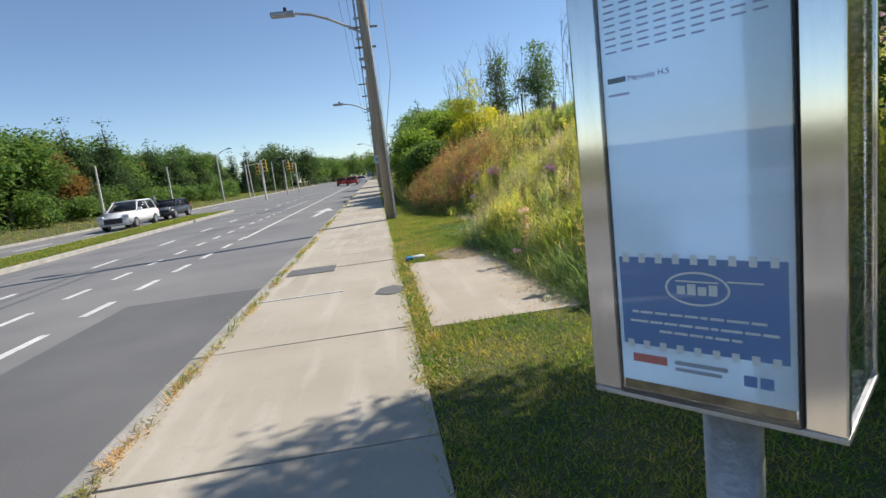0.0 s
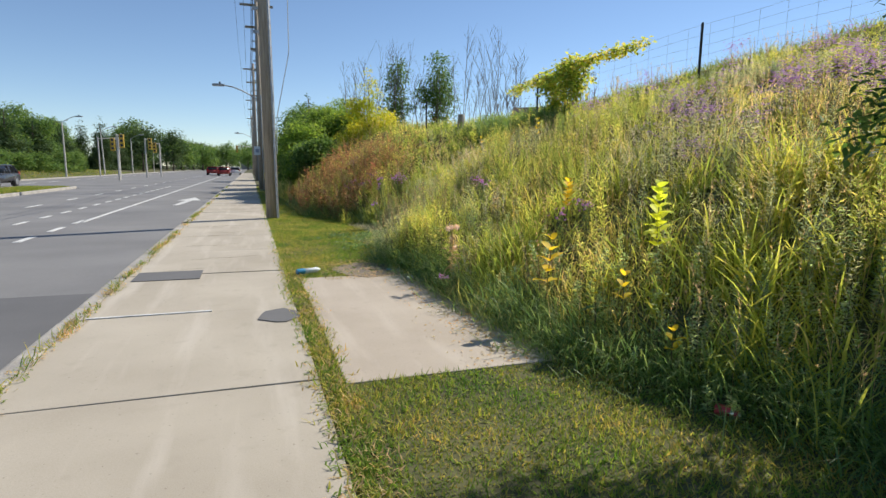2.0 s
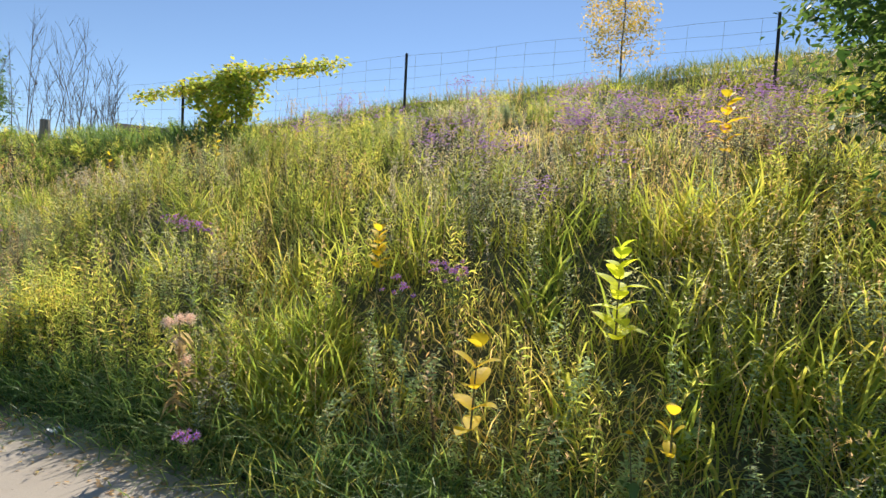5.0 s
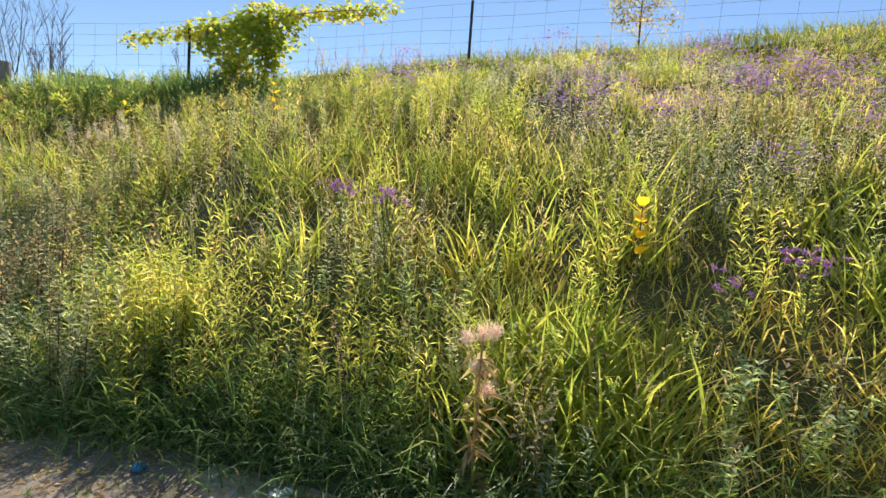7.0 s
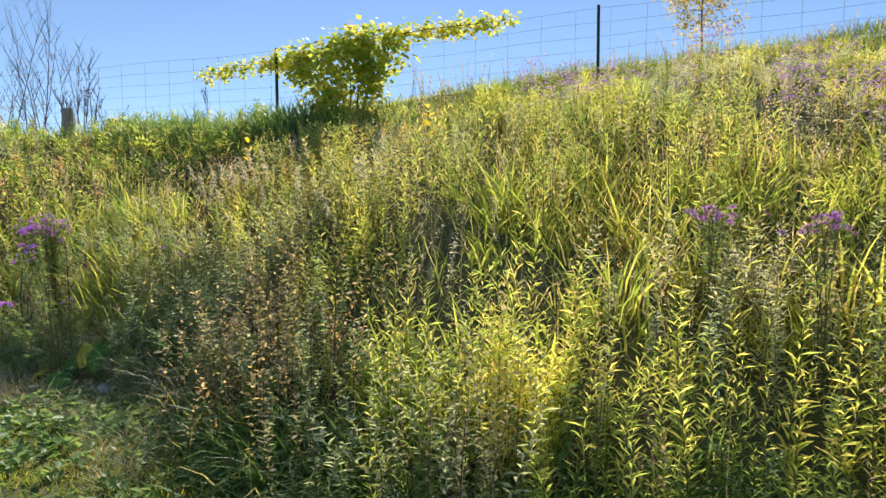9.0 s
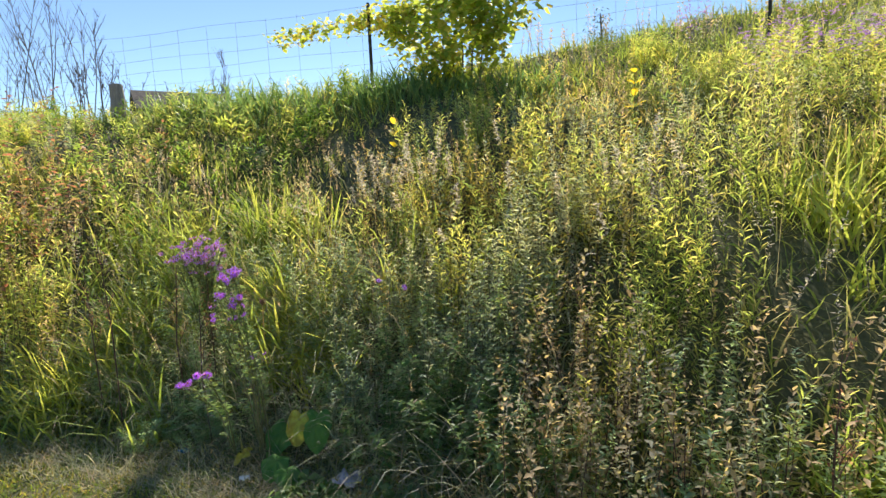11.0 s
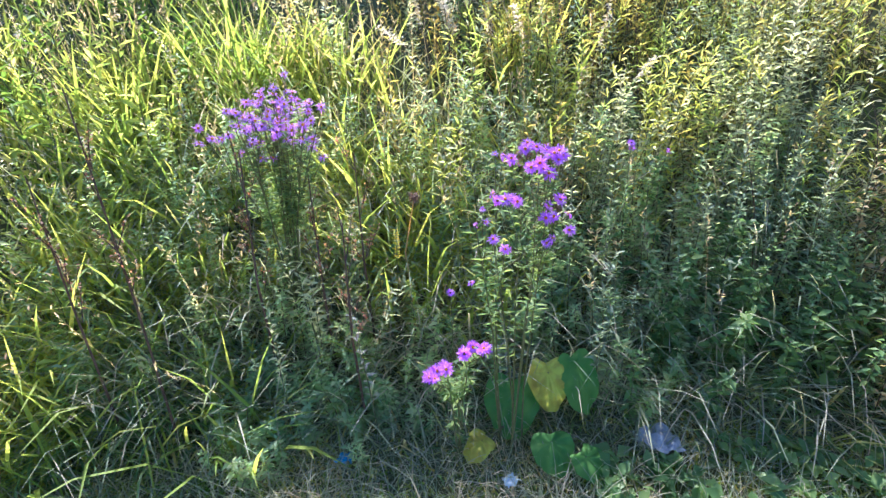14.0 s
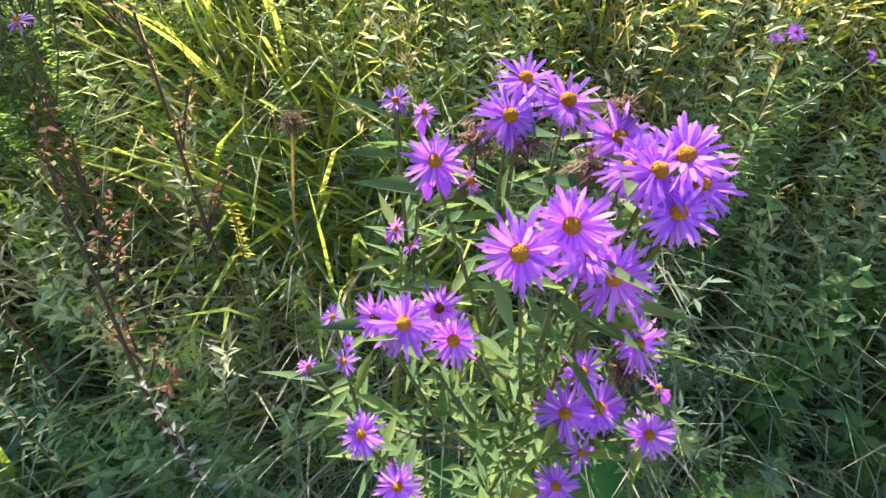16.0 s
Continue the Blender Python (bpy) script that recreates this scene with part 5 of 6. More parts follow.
# ---- vehicles ----
def car(x, y, turn, paint, label, suv=True):
    t = thing("car", pose(x, y, ROAD_Z, 0, 0, turn), label, "car")
    hood, roof = (0.98, 1.66) if suv else (0.85, 1.42)
    bm = bmesh.new()
    side = [(-2.2, 0.35), (-2.3, 0.62), (-2.18, hood - 0.12), (-1.7, hood), (-1.0, hood + 0.08), (2.1, hood + 0.1), (2.25, hood - 0.1), (2.28, 0.45), (2.15, 0.3), (-2.1, 0.28)]
    f = bm.faces.new([bm.verts.new((px, -0.9, pz)) for px, pz in side])
    r = bmesh.ops.extrude_face_region(bm, geom=[f])
    bmesh.ops.translate(bm, vec=(0, 1.8, 0), verts=[e for e in r["geom"] if isinstance(e, bmesh.types.BMVert)])
    bmesh.ops.bevel(bm, geom=bm.edges[:], offset=0.1, segments=3, affect="EDGES")
    bmesh.ops.recalc_face_normals(bm, faces=bm.faces[:])
    part("body", bm, paint, t, "", True)

    def cabin(name, inset, z1, mat, grow):
        bm = bmesh.new()
        lo = [(-1.1 - grow, hood + 0.02), (2.1 + grow, hood + 0.04)]
        hi = [(-0.35 - grow, z1), (1.75 + grow, z1 - 0.04)]
        ring0 = [bm.verts.new((px, s * (0.84 - inset), pz)) for s in (-1, 1) for px, pz in (lo if s < 0 else lo[::-1])]
        ring1 = [bm.verts.new((px, s * (0.66 - inset), pz)) for s in (-1, 1) for px, pz in (hi if s < 0 else hi[::-1])]
        for k in range(4):
            bm.faces.new((ring0[k], ring0[(k + 1) % 4], ring1[(k + 1) % 4], ring1[k]))
        bm.faces.new(ring1)
        bm.faces.new(ring0[::-1])
        bmesh.ops.bevel(bm, geom=bm.edges[:], offset=0.05, segments=2, affect="EDGES")
        return part(name, bm, mat, t, "", True)
    cabin("window", 0.0, roof - 0.06, M_DARKGLASS, 0.0)
    part("roof", boxed(-0.32, 1.78, -0.66, 0.66, roof - 0.1, roof, 0.04), paint, t, "", True)
    for px in (-0.32, 0.75, 1.75):
        for s in (-1, 1):
            part("pillar", tube(bmesh.new(), [(px - (0.7 if px < 0 else -0.2 if px > 1 else 0), s * 0.85, hood + 0.05), (px, s * 0.68, roof - 0.06)], 0.045, 5), paint, t)
    for px in (-1.42, 1.4):
        for s in (-1, 1):
            m = Matrix.Translation((px, s * 0.82, 0.35)) @ pose(0, 0, 0, 90)
            w = part("wheel", lathe(bmesh.new(), [(0.2, -0.12), (0.33, -0.12), (0.35, -0.06), (0.35, 0.06), (0.33, 0.12), (0.2, 0.12)], 18, m), M_BLACK, t, "", True)
            part("rim", lathe(bmesh.new(), [(0.05, -0.13), (0.21, -0.125), (0.21, 0.125), (0.05, 0.13)], 10, m), M_GALV, w)
    for s in (-1, 1):
        part("headlight", boxed(-2.3, -2.1, s * 0.7 - 0.17, s * 0.7 + 0.17, 0.76, 0.9, 0.03), M_HEADLAMP, t)
        part("tail_light", boxed(2.12, 2.3, s * 0.76 - 0.1, s * 0.76 + 0.1, 0.7, 0.98, 0.03), M_TAIL, t)
        part("mirror", boxed(-0.85, -0.7, s * 0.98 - 0.1, s * 0.98 + 0.1, hood + 0.08, hood + 0.22, 0.03), paint, t)
    part("grille", boxed(-2.31, -2.24, -0.5, 0.5, 0.42, 0.72, 0.02), M_BLACK, t)
    return t


car(-15.3, 35.5, 90, M_WHITE, "white sport utility car on the far carriageway")
car(-15.5, 42.5, 90, M_CARDARK, "dark car behind the white one on the far carriageway", False)
car(-4.3, 96, -90, M_CARRED, "red car far off on the road", False)
car(-6.4, 104, -90, M_CARRED, "red car far off on the road", False)
car(-2.9, 108, -90, M_WHITE, "white car far off on the road", False)


# ---- bus stop display ----
stop = thing("bus_stop_display", pose(0.287, 0.568, 0.4155, 0, 0, -51.5) @ Matrix.Diagonal((0.7, 0.7, 0.7, 1)), "stainless steel bus stop timetable case on a round post", "bus stop sign")
W2, D2, Z0, Z1 = 0.215, 0.15, 0.9, 2.15
part("post", tube(bmesh.new(), [(0, 0, -0.65), (0, 0, Z0 + 0.02)], 0.055, 20), M_GALV, stop, "grey round steel post", True)
part("base_plate", boxed(-W2, W2, -D2, D2, Z0 - 0.012, Z0, 0.003), M_GALV, stop)
part("top_plate", boxed(-W2, W2, -D2, D2, Z1, Z1 + 0.02, 0.004), M_STEEL, stop)
for s in (-1, 1):
    part("frame_rail", boxed(min(s * W2, s * (W2 - 0.06)), max(s * W2, s * (W2 - 0.06)), -D2, -D2 + 0.02, Z0, Z1, 0.004), M_STEEL, stop, "polished steel frame rail")
    part("corner_rail", boxed(min(s * W2, s * (W2 - 0.025)), max(s * W2, s * (W2 - 0.025)), D2 - 0.02, D2, Z0, Z1, 0.003), M_STEEL, stop)
    part("side_pane", boxed(min(s * (W2 - 0.004), s * (W2 - 0.01)), max(s * (W2 - 0.004), s * (W2 - 0.01)), -D2 + 0.022, D2 - 0.022, Z0 + 0.02, Z1 - 0.02), M_GLASS, stop, "clear glass side pane")
# Unseen back, taken as glass without shadow so sun brightens the poster.
bp = part("back_pane", boxed(-W2 + 0.03, W2 - 0.03, D2 - 0.012, D2 - 0.004, Z0 + 0.01, Z1 - 0.01), M_GLASS, stop, "unseen back pane, taken as glass to let sun onto the poster")
bp.visible_shadow = False
for x0, x1 in ((-W2 + 0.0605, -W2 + 0.0655), (W2 - 0.0655, W2 - 0.0605)):
    part("gasket", boxed(x0, x1, -D2 - 0.004, -D2 + 0.012, Z0 + 0.002, Z1 - 0.002), M_BLACK, stop)
part("gasket", boxed(-W2 + 0.066, W2 - 0.066, -D2 - 0.004, -D2 + 0.012, Z0 + 0.002, Z0 + 0.01), M_BLACK, stop)
poster = part("poster", boxed(-W2 + 0.066, W2 - 0.066, -D2 + 0.0, -D2 + 0.003, Z0 + 0.03, Z1 - 0.03), M_POSTER, stop, "pale blue timetable poster")
yf = -D2 - 0.001


def ink(x0, x1, z0, z1, mat, name="print", lift=0.0):
    part(name, boxed(x0, x1, yf - 0.0012 - lift, yf - lift, z0, z1), mat, poster)


PW = W2 - 0.07
part("rust_strip", boxed(-PW, PW, -D2 - 0.001, -D2 + 0.002, Z0 + 0.012, Z0 + 0.03), M_RUSTSTAIN, stop, "rusty dirt strip under the poster")
ink(-PW + 0.004, PW - 0.006, Z0 + 0.105, Z0 + 0.275, M_BLUEINK, "blue_panel")
for k in range(9):
    x = -PW + 0.012 + k * 0.031
    ink(x, x + 0.012, Z0 + 0.265, Z0 + 0.283, M_WHITEINK, "tab", 0.0014)
    ink(x, x + 0.012, Z0 + 0.098, Z0 + 0.114, M_WHITEINK, "tab", 0.0014)
bm = bmesh.new()
o = [bm.verts.new((0.055 * math.cos(k * math.tau / 28), yf - 0.003, Z0 + 0.222 + 0.031 * math.sin(k * math.tau / 28))) for k in range(28)]
i_ = [bm.verts.new((0.051 * math.cos(k * math.tau / 28), yf - 0.003, Z0 + 0.222 + 0.027 * math.sin(k * math.tau / 28))) for k in range(28)]
for k in range(28):
    bm.faces.new((o[k], o[(k + 1) % 28], i_[(k + 1) % 28], i_[k]))
part("oval_emblem", bm, M_WHITEINK, poster)
for k in range(4):
    ink(-0.034 + k * 0.018, -0.02 + k * 0.018, Z0 + 0.211, Z0 + 0.226 + 0.004 * (k % 2), M_WHITEINK, "emblem_bar", 0.0016)
ink(-0.036, 0.036, Z0 + 0.233, Z0 + 0.236, M_WHITEINK, "emblem_bar", 0.0016)
ink(0.05, 0.105, Z0 + 0.236, Z0 + 0.239, M_WHITEINK, "emblem_bar", 0.0016)
for k, (x0, x1, z) in enumerate(((-0.12, 0.12, 0.168), (-0.125, 0.125, 0.15), (-0.07, 0.07, 0.134))):
    x = x0
    while x < x1 - 0.01:
        wide = 0.012 + 0.011 * ((int(x * 1000) * 7 + k) % 3)
        ink(x, min(x + wide, x1), Z0 + z, Z0 + z + 0.0045, M_WHITEINK, "text_bar", 0.0014)
        x += wide + 0.004
ink(-PW + 0.02, -PW + 0.085, Z0 + 0.07, Z0 + 0.086, M_REDINK, "red_label")
ink(-PW + 0.1, -PW + 0.19, Z0 + 0.076, Z0 + 0.083, M_GREYINK, "text_bar")
ink(-PW + 0.1, -PW + 0.18, Z0 + 0.064, Z0 + 0.07, M_GREYINK, "text_bar")
ink(PW - 0.075, PW - 0.055, Z0 + 0.058, Z0 + 0.077, M_BLUEINK, "icon")
ink(PW - 0.05, PW - 0.03, Z0 + 0.058, Z0 + 0.077, M_BLUEINK, "icon")
for k in range(14):
    for j in range(9):
        if not (k == 0 and j > 5):
            ink(-PW + 0.006 + j * 0.03, -PW + 0.026 + j * 0.03, Z0 + 0.645 + k * 0.0115, Z0 + 0.648 + k * 0.0115, M_GREYINK, "figure_bar")
ink(-PW + 0.006, -PW + 0.04, Z0 + 0.593, Z0 + 0.602, M_INK, "number_bar")
ink(-PW + 0.006, -PW + 0.045, Z0 + 0.57, Z0 + 0.574, M_GREYINK, "text_bar")
cu = bpy.data.curves.new("route_name", "FONT")
cu.body, cu.size = "Merivale H.S", 0.0145
tx = new("route_name", cu)
tx.parent = poster
tx.matrix_local = Matrix.Translation((-PW + 0.044, yf - 0.002, Z0 + 0.592)) @ pose(0, 0, 0, 90)
cu.materials.append(M_INK)
fp = part("front_pane", boxed(-W2 + 0.062, W2 - 0.062, -D2 - 0.012, -D2 - 0.008, Z0 + 0.004, Z1 - 0.004), M_GLASS, stop, "clear glass front pane")
fp.visible_shadow = False


# ---- single plants ----
def flower(parent, p, way, r, nr, old=False, rays=44):
    """An aster head at p facing way: a ring of narrow rays and a domed disc."""
    way = Vector(way).normalized()
    q = way.to_track_quat("Z", "Y").to_matrix()
    a = np.arange(rays) * math.tau / rays + nr.uniform(-0.08, 0.08, rays)
    el = nr.uniform(-0.35, 0.45, rays) + nr.uniform(-0.15, 0.2)
    ln = r * nr.uniform(0.62, 1.15, rays)
    d = np.stack([np.cos(a) * np.cos(el), np.sin(a) * np.cos(el), np.sin(el)], 1)
    s = np.stack([-np.sin(a), np.cos(a), nr.uniform(-0.5, 0.5, rays)], 1)
    w = r * 0.054
    b = d * r * 0.14
    m1, m2, tip = d * (ln * 0.5)[:, None], d * (ln * 0.85)[:, None], d * ln[:, None]
    tip[:, 2] -= r * nr.uniform(0, 0.16, rays)
    v = np.stack([b - s * w * 0.5, b + s * w * 0.5, m1 - s * w, m1 + s * w, m2 - s * w, m2 + s * w, tip], 1)
    v = v @ np.array(q).T + np.array(p)
    f = new("flower", soup("flower", [(v, T_LONG, 0)], [M_PETAL]))
    f.parent = parent
    m = Matrix.Translation(p) @ q.to_4x4()
    part("disc", lathe(bmesh.new(), [(r * 0.1, -r * 0.2), (r * 0.2, r * 0.0), (r * 0.22, r * 0.12), (r * 0.16, r * 0.22), (r * 0.04, r * 0.27)], 12, m), M_DISC_OLD if old else M_DISC, f, "", True)
    return f


def aster(base, heads, label, seed, r=0.0165, way=(-0.5, -0.1, 0.75), leafy=26, rays=54, buds=0, bare=0.05, loose=0.55):
    """An aster clump: stems from the base to each group of heads, narrow leaves, flower heads."""
    rr, nr = random.Random(seed), np.random.RandomState(seed)
    base = Vector(base)
    t = thing("aster", Matrix.Translation(base), label, "flower", "purple asters")
    bm, lv = bmesh.new(), []
    lead = [Vector(h) - base for h in heads[::6]]
    mids = []
    for p in lead:
        m = Vector((p.x * 0.3 + rr.uniform(-0.02, 0.02), p.y * 0.3 + rr.uniform(-0.02, 0.02), p.z * 0.55))
        mids.append(m)
        tube(bm, [Vector((rr.uniform(-0.02, 0.02), rr.uniform(-0.02, 0.02), -0.03)), m * 0.5 + Vector((rr.uniform(-0.012, 0.012), 0, 0)), m, p - Vector((0, 0, 0.004))], [0.0034, 0.003, 0.0024, 0.0014], 5)
    for k, h in enumerate(heads):
        p = Vector(h) - base
        near = min(range(len(lead)), key=lambda q: (lead[q] - p).length)
        side = mids[near].lerp(lead[near], rr.uniform(0.25, 0.75))
        pts = [mids[near], side, p - Vector((0, 0, 0.004))]
        if k % 6:
            tube(bm, [side, side.lerp(pts[2], 0.55) + Vector((rr.uniform(-0.008, 0.008), rr.uniform(-0.008, 0.008), -0.012)), pts[2]], [0.0018, 0.0015, 0.0011], 4)
        if k % 3 == 0:
            pts = [Vector((0, 0, 0)), mids[near], pts[2]]
        s = nr.uniform(bare, 1, leafy)[:, None]
        b0, b1, b2 = (np.array(q) for q in pts)
        c = np.where(s < 0.6, b0 + (b1 - b0) * s / 0.6, b1 + (b2 - b1) * (s - 0.6) / 0.4)
        ll = nr.uniform(0.022, 0.05, leafy)
        lv.append(leaves(c, nr.uniform(0, 6.28, leafy), nr.uniform(-0.1, 0.8, leafy), ll, ll * 0.2, 0.2))
        w = Vector(way) + Vector((nr.uniform(-loose, loose), nr.uniform(-loose, loose), nr.uniform(-0.6, 0.6) * loose))
        flower(t, tuple(p), w, r * nr.uniform(0.82, 1.12), nr, nr.uniform() < 0.14, rays)
    part("stem", bm, M_STEM, t)
    o = new("leaves", soup("aster_leaves", [(np.concatenate(lv), T_LEAF, 0)], [M_ASTERLEAF]))
    o.parent = t
    for k in range(buds):
        h = Vector(rr.choice(heads)) - base + Vector((rr.uniform(-0.008, 0.008), rr.uniform(-0.008, 0.008), rr.uniform(-0.014, -0.006)))
        b = part("bud", lathe(bmesh.new(), [(0.0006, -0.005), (0.0022, -0.002), (0.0026, 0.001), (0.002, 0.004), (0.0006, 0.006)], 8, Matrix.Translation(h)), M_PETAL if k % 3 == 0 else M_STEM, t)
    return t


# the foremost clump: heads round (2.0, 12.1, 1.0), full flowers, small half-open ones and spent ones
HEADS = ((0.094, 0.003, 0.132), (0.074, 0.011, 0.122), (0.096, -0.02, 0.12), (0.055, 0.046, 0.107), (0.058, -0.039, 0.12), (0.03, -0.049, 0.12), (0.038, -0.063, 0.123),
         (0.018, -0.058, 0.108), (0.037, -0.04, 0.117), (0.031, -0.07, 0.113), (-0.001, 0.008, 0.099), (0.012, -0.014, 0.104), (0.006, -0.035, 0.081), (0.012, -0.022, 0.091),
         (0.035, 0.062, 0.014), (0.03, 0.034, 0.008), (0.053, 0.044, 0.009), (0.046, 0.08, 0.007))
HEADS_MID = ((0.02, -0.037, -0.003), (0.015, -0.05, -0.029), (0.012, -0.031, -0.03), (0.034, -0.068, 0.006), (0.025, -0.092, -0.07), (0.045, -0.065, 0.007),
             (0.024, 0.093, -0.083), (-0.001, 0.067, -0.1), (-0.001, -0.033, -0.09))
SMALL = ((0.143, 0.075, 0.096), (0.133, 0.057, 0.094), (0.149, 0.081, -0.008), (0.142, 0.068, -0.018), (0.072, 0.114, -0.023), (0.058, 0.107, -0.051), (0.057, 0.132, -0.057),
         (0.02, -0.05, -0.086), (0.03, -0.088, -0.029), (0.063, 0.029, 0.091))
SPENT = ((0.072, -0.041, 0.128), (0.069, 0.026, 0.111), (0.072, 0.003, 0.108), (0.049, -0.026, 0.109), (0.032, -0.066, -0.017))


def near(heads):
    return [(2.0 + x, 12.1 + y, 1.0 + z) for x, y, z in heads]


tall_aster = aster((2.2, 12.12, float(land(2.2, 12.12))), near(HEADS), "tall purple aster with orange-centred flowers", 11, 0.0185, leafy=18, buds=14, bare=0.5, loose=0.5, way=(-0.72, -0.02, 0.7))
nr = np.random.RandomState(19)
for k, p in enumerate(near(SPENT)):
    c = np.array(Vector(p) - Vector(tall_aster.matrix_world.translation)) + nr.normal(0, 0.0032, (150, 3))
    o = new("spent_head", soup("spent_head", [(leaves(c, nr.uniform(0, 6.28, 150), nr.uniform(-1.0, 1.3, 150), 0.009, 0.0016), T_LEAF, 0)], [M_SPENT]))
    o.parent = tall_aster
    o["label"] = "brown withered flower head"
aster((2.21, 12.1, float(land(2.21, 12.1))), near(HEADS_MID), "lower purple aster flowers under the tall spray", 15, 0.018, leafy=22, buds=6, bare=0.5, loose=0.5, way=(-0.72, -0.02, 0.7))
aster((2.24, 12.16, float(land(2.24, 12.16))), near(SMALL), "half-open purple asters on the same slope", 18, 0.0115, leafy=26, buds=12, bare=0.35, rays=26, loose=0.8)
aster((2.45, 12.3, float(land(2.45, 12.3))), [(2.38, 12.3, 0.578), (2.4, 12.23, 0.6)], "two small purple asters in the shade", 16, 0.016, leafy=30)
aster((2.72, 11.62, float(land(2.72, 11.62))), [(2.68, 11.645, 0.97), (2.85, 11.58, 0.905), (2.7, 11.5, 0.93)], "thin blue-purple aster stems in the weeds", 17, 0.016, leafy=30)
HEADS_LOW = [(1.984 + 0.03 * math.cos(k * 2.1), 12.25 + 0.03 * math.sin(k * 2.1), 0.613 + 0.012 * (k % 3)) for k in range(7)] + \
            [(1.959 + 0.025 * math.cos(k * 2.3), 12.348 + 0.025 * math.sin(k * 2.3), 0.565 + 0.012 * (k % 3)) for k in range(7)]
aster((2.2, 12.3, float(land(2.2, 12.3))), HEADS_LOW, "low purple aster sprays beside the burdock", 12, 0.02)
nr = np.random.RandomState(31)
heads = [(2.634 + nr.normal(0, 0.07), 12.867 + nr.normal(0, 0.08), 1.111 + nr.normal(0, 0.055)) for k in range(100)]
aster((2.7, 12.9, float(land(2.7, 12.9))), heads, "dense purple aster clump standing in the grass", 13, 0.021, leafy=24, rays=24)
for k, (x, y, z, n, s, lab) in enumerate(((2.352, 7.69, 1.13, 12, 0.06, "purple aster spray in the bank's grass"), (2.5, 8.1, 1.16, 12, 0.06, "purple aster spray in the bank's grass"),
                                       (2.55, 5.75, 0.98, 12, 0.06, "purple aster spray among brown weeds"), (2.5, 6.05, 0.86, 6, 0.04, "small purple aster spray among brown weeds"),
                                       (1.45, 6.48, 0.21, 6, 0.03, "low purple aster at the edge of the pad"), (2.9, 15.6, 1.0, 14, 0.1, "purple aster spray near the rusty weeds"))):
    nr = np.random.RandomState(50 + k)
    heads = [(x + nr.normal(0, s), y + nr.normal(0, s), z + 0.03 + nr.normal(0, s * 0.5)) for j in range(n * 2)]
    aster((x + 0.05, y, float(land(x + 0.05, y))), heads, lab, 60 + k, 0.021, leafy=10, rays=18)


def milkweed(x, y, h, label, seed, n=9, size=0.14, mat=None, bend=0.0, bare=0.3):
    """A stout stem with pairs of broad leaves."""
    rr = random.Random(seed)
    z = float(land(x, y))
    t = thing("milkweed", Matrix.Translation((x, y, z)), label, "plant", "yellow milkweeds")
    part("stem", tube(bmesh.new(), [(0, 0, -0.03), (bend * 0.4, 0, h * 0.5), (bend, 0, h)], [0.006, 0.005, 0.003], 6), M_STEM, t)
    for k in range(n):
        s = bare + (1 - bare) * k / (n - 1)
        for j in range(2):
            a = k * 1.57 + j * math.pi + rr.uniform(-0.4, 0.4)
            ln, wd = size * rr.uniform(0.75, 1.1) * (1.1 - 0.45 * s ** 3), size * 0.215
            bm = bmesh.new()
            c, e = bmesh_leaf(bm, ln, wd, rr.uniform(0.1, 0.65) + 0.6 * s ** 2, rr)
            bmesh.ops.transform(bm, matrix=Matrix.Translation((bend * s * s, 0, h * s)) @ pose(0, 0, 0, 0, 0, math.degrees(a)), verts=bm.verts)
            part("leaf", bm, mat or M_GOLD, t)
    return t


def bmesh_leaf(bm, ln, wd, pitch, rr, cup=0.18, steps=6):
    """A broad leaf along x, cupped along its midrib and drooping to the tip."""
    rows = []
    for i in range(steps + 1):
        s = i / steps
        w = wd * math.sin(math.pi * min(1, 0.06 + 0.94 * s)) ** 0.75 * (1.15 - 0.3 * s)
        x, z = ln * s * math.cos(pitch), ln * s * math.sin(pitch) - 0.3 * ln * s * s
        rows.append([bm.verts.new((x, -w, z + w * cup)), bm.verts.new((x, 0, z)), bm.verts.new((x, w, z + w * cup * rr.uniform(0.6, 1.3)))])
    for r0, r1 in zip(rows, rows[1:]):
        for k in range(2):
            bm.faces.new((r0[k], r0[k + 1], r1[k + 1], r1[k]))
    return rows[0], rows[-1]


milkweed(2.66, 4.85, 0.66, "tall milkweed with yellow-green leaves", 1, 10, 0.2, M_LIME)
milkweed(1.92, 5.28, 0.64, "milkweed with yellow drooping leaves", 2, 5, 0.19, M_GOLD, 0.05, 0.45)
milkweed(2.84, 6.47, 0.5, "milkweed with pale yellow-green top", 3, 7, 0.15, M_GOLD, 0.0, 0.5)
milkweed(4.82, 4.54, 0.72, "yellow milkweed high on the bank", 4, 8, 0.2, M_GOLD)
milkweed(2.06, 3.95, 0.3, "small milkweed with orange-yellow leaves", 5, 3, 0.12, M_GOLD, 0.0, 0.6)
milkweed(2.1, 4.5, 0.42, "small milkweed with yellow leaves", 6, 3, 0.12, M_GOLD, 0.0, 0.6)
milkweed(4.3, 12.3, 0.55, "yellow milkweed high on the bank", 7, 5, 0.12, M_GOLD)
milkweed(4.6, 10.4, 0.5, "yellow milkweed below the vine", 8, 5, 0.12, M_GOLD)

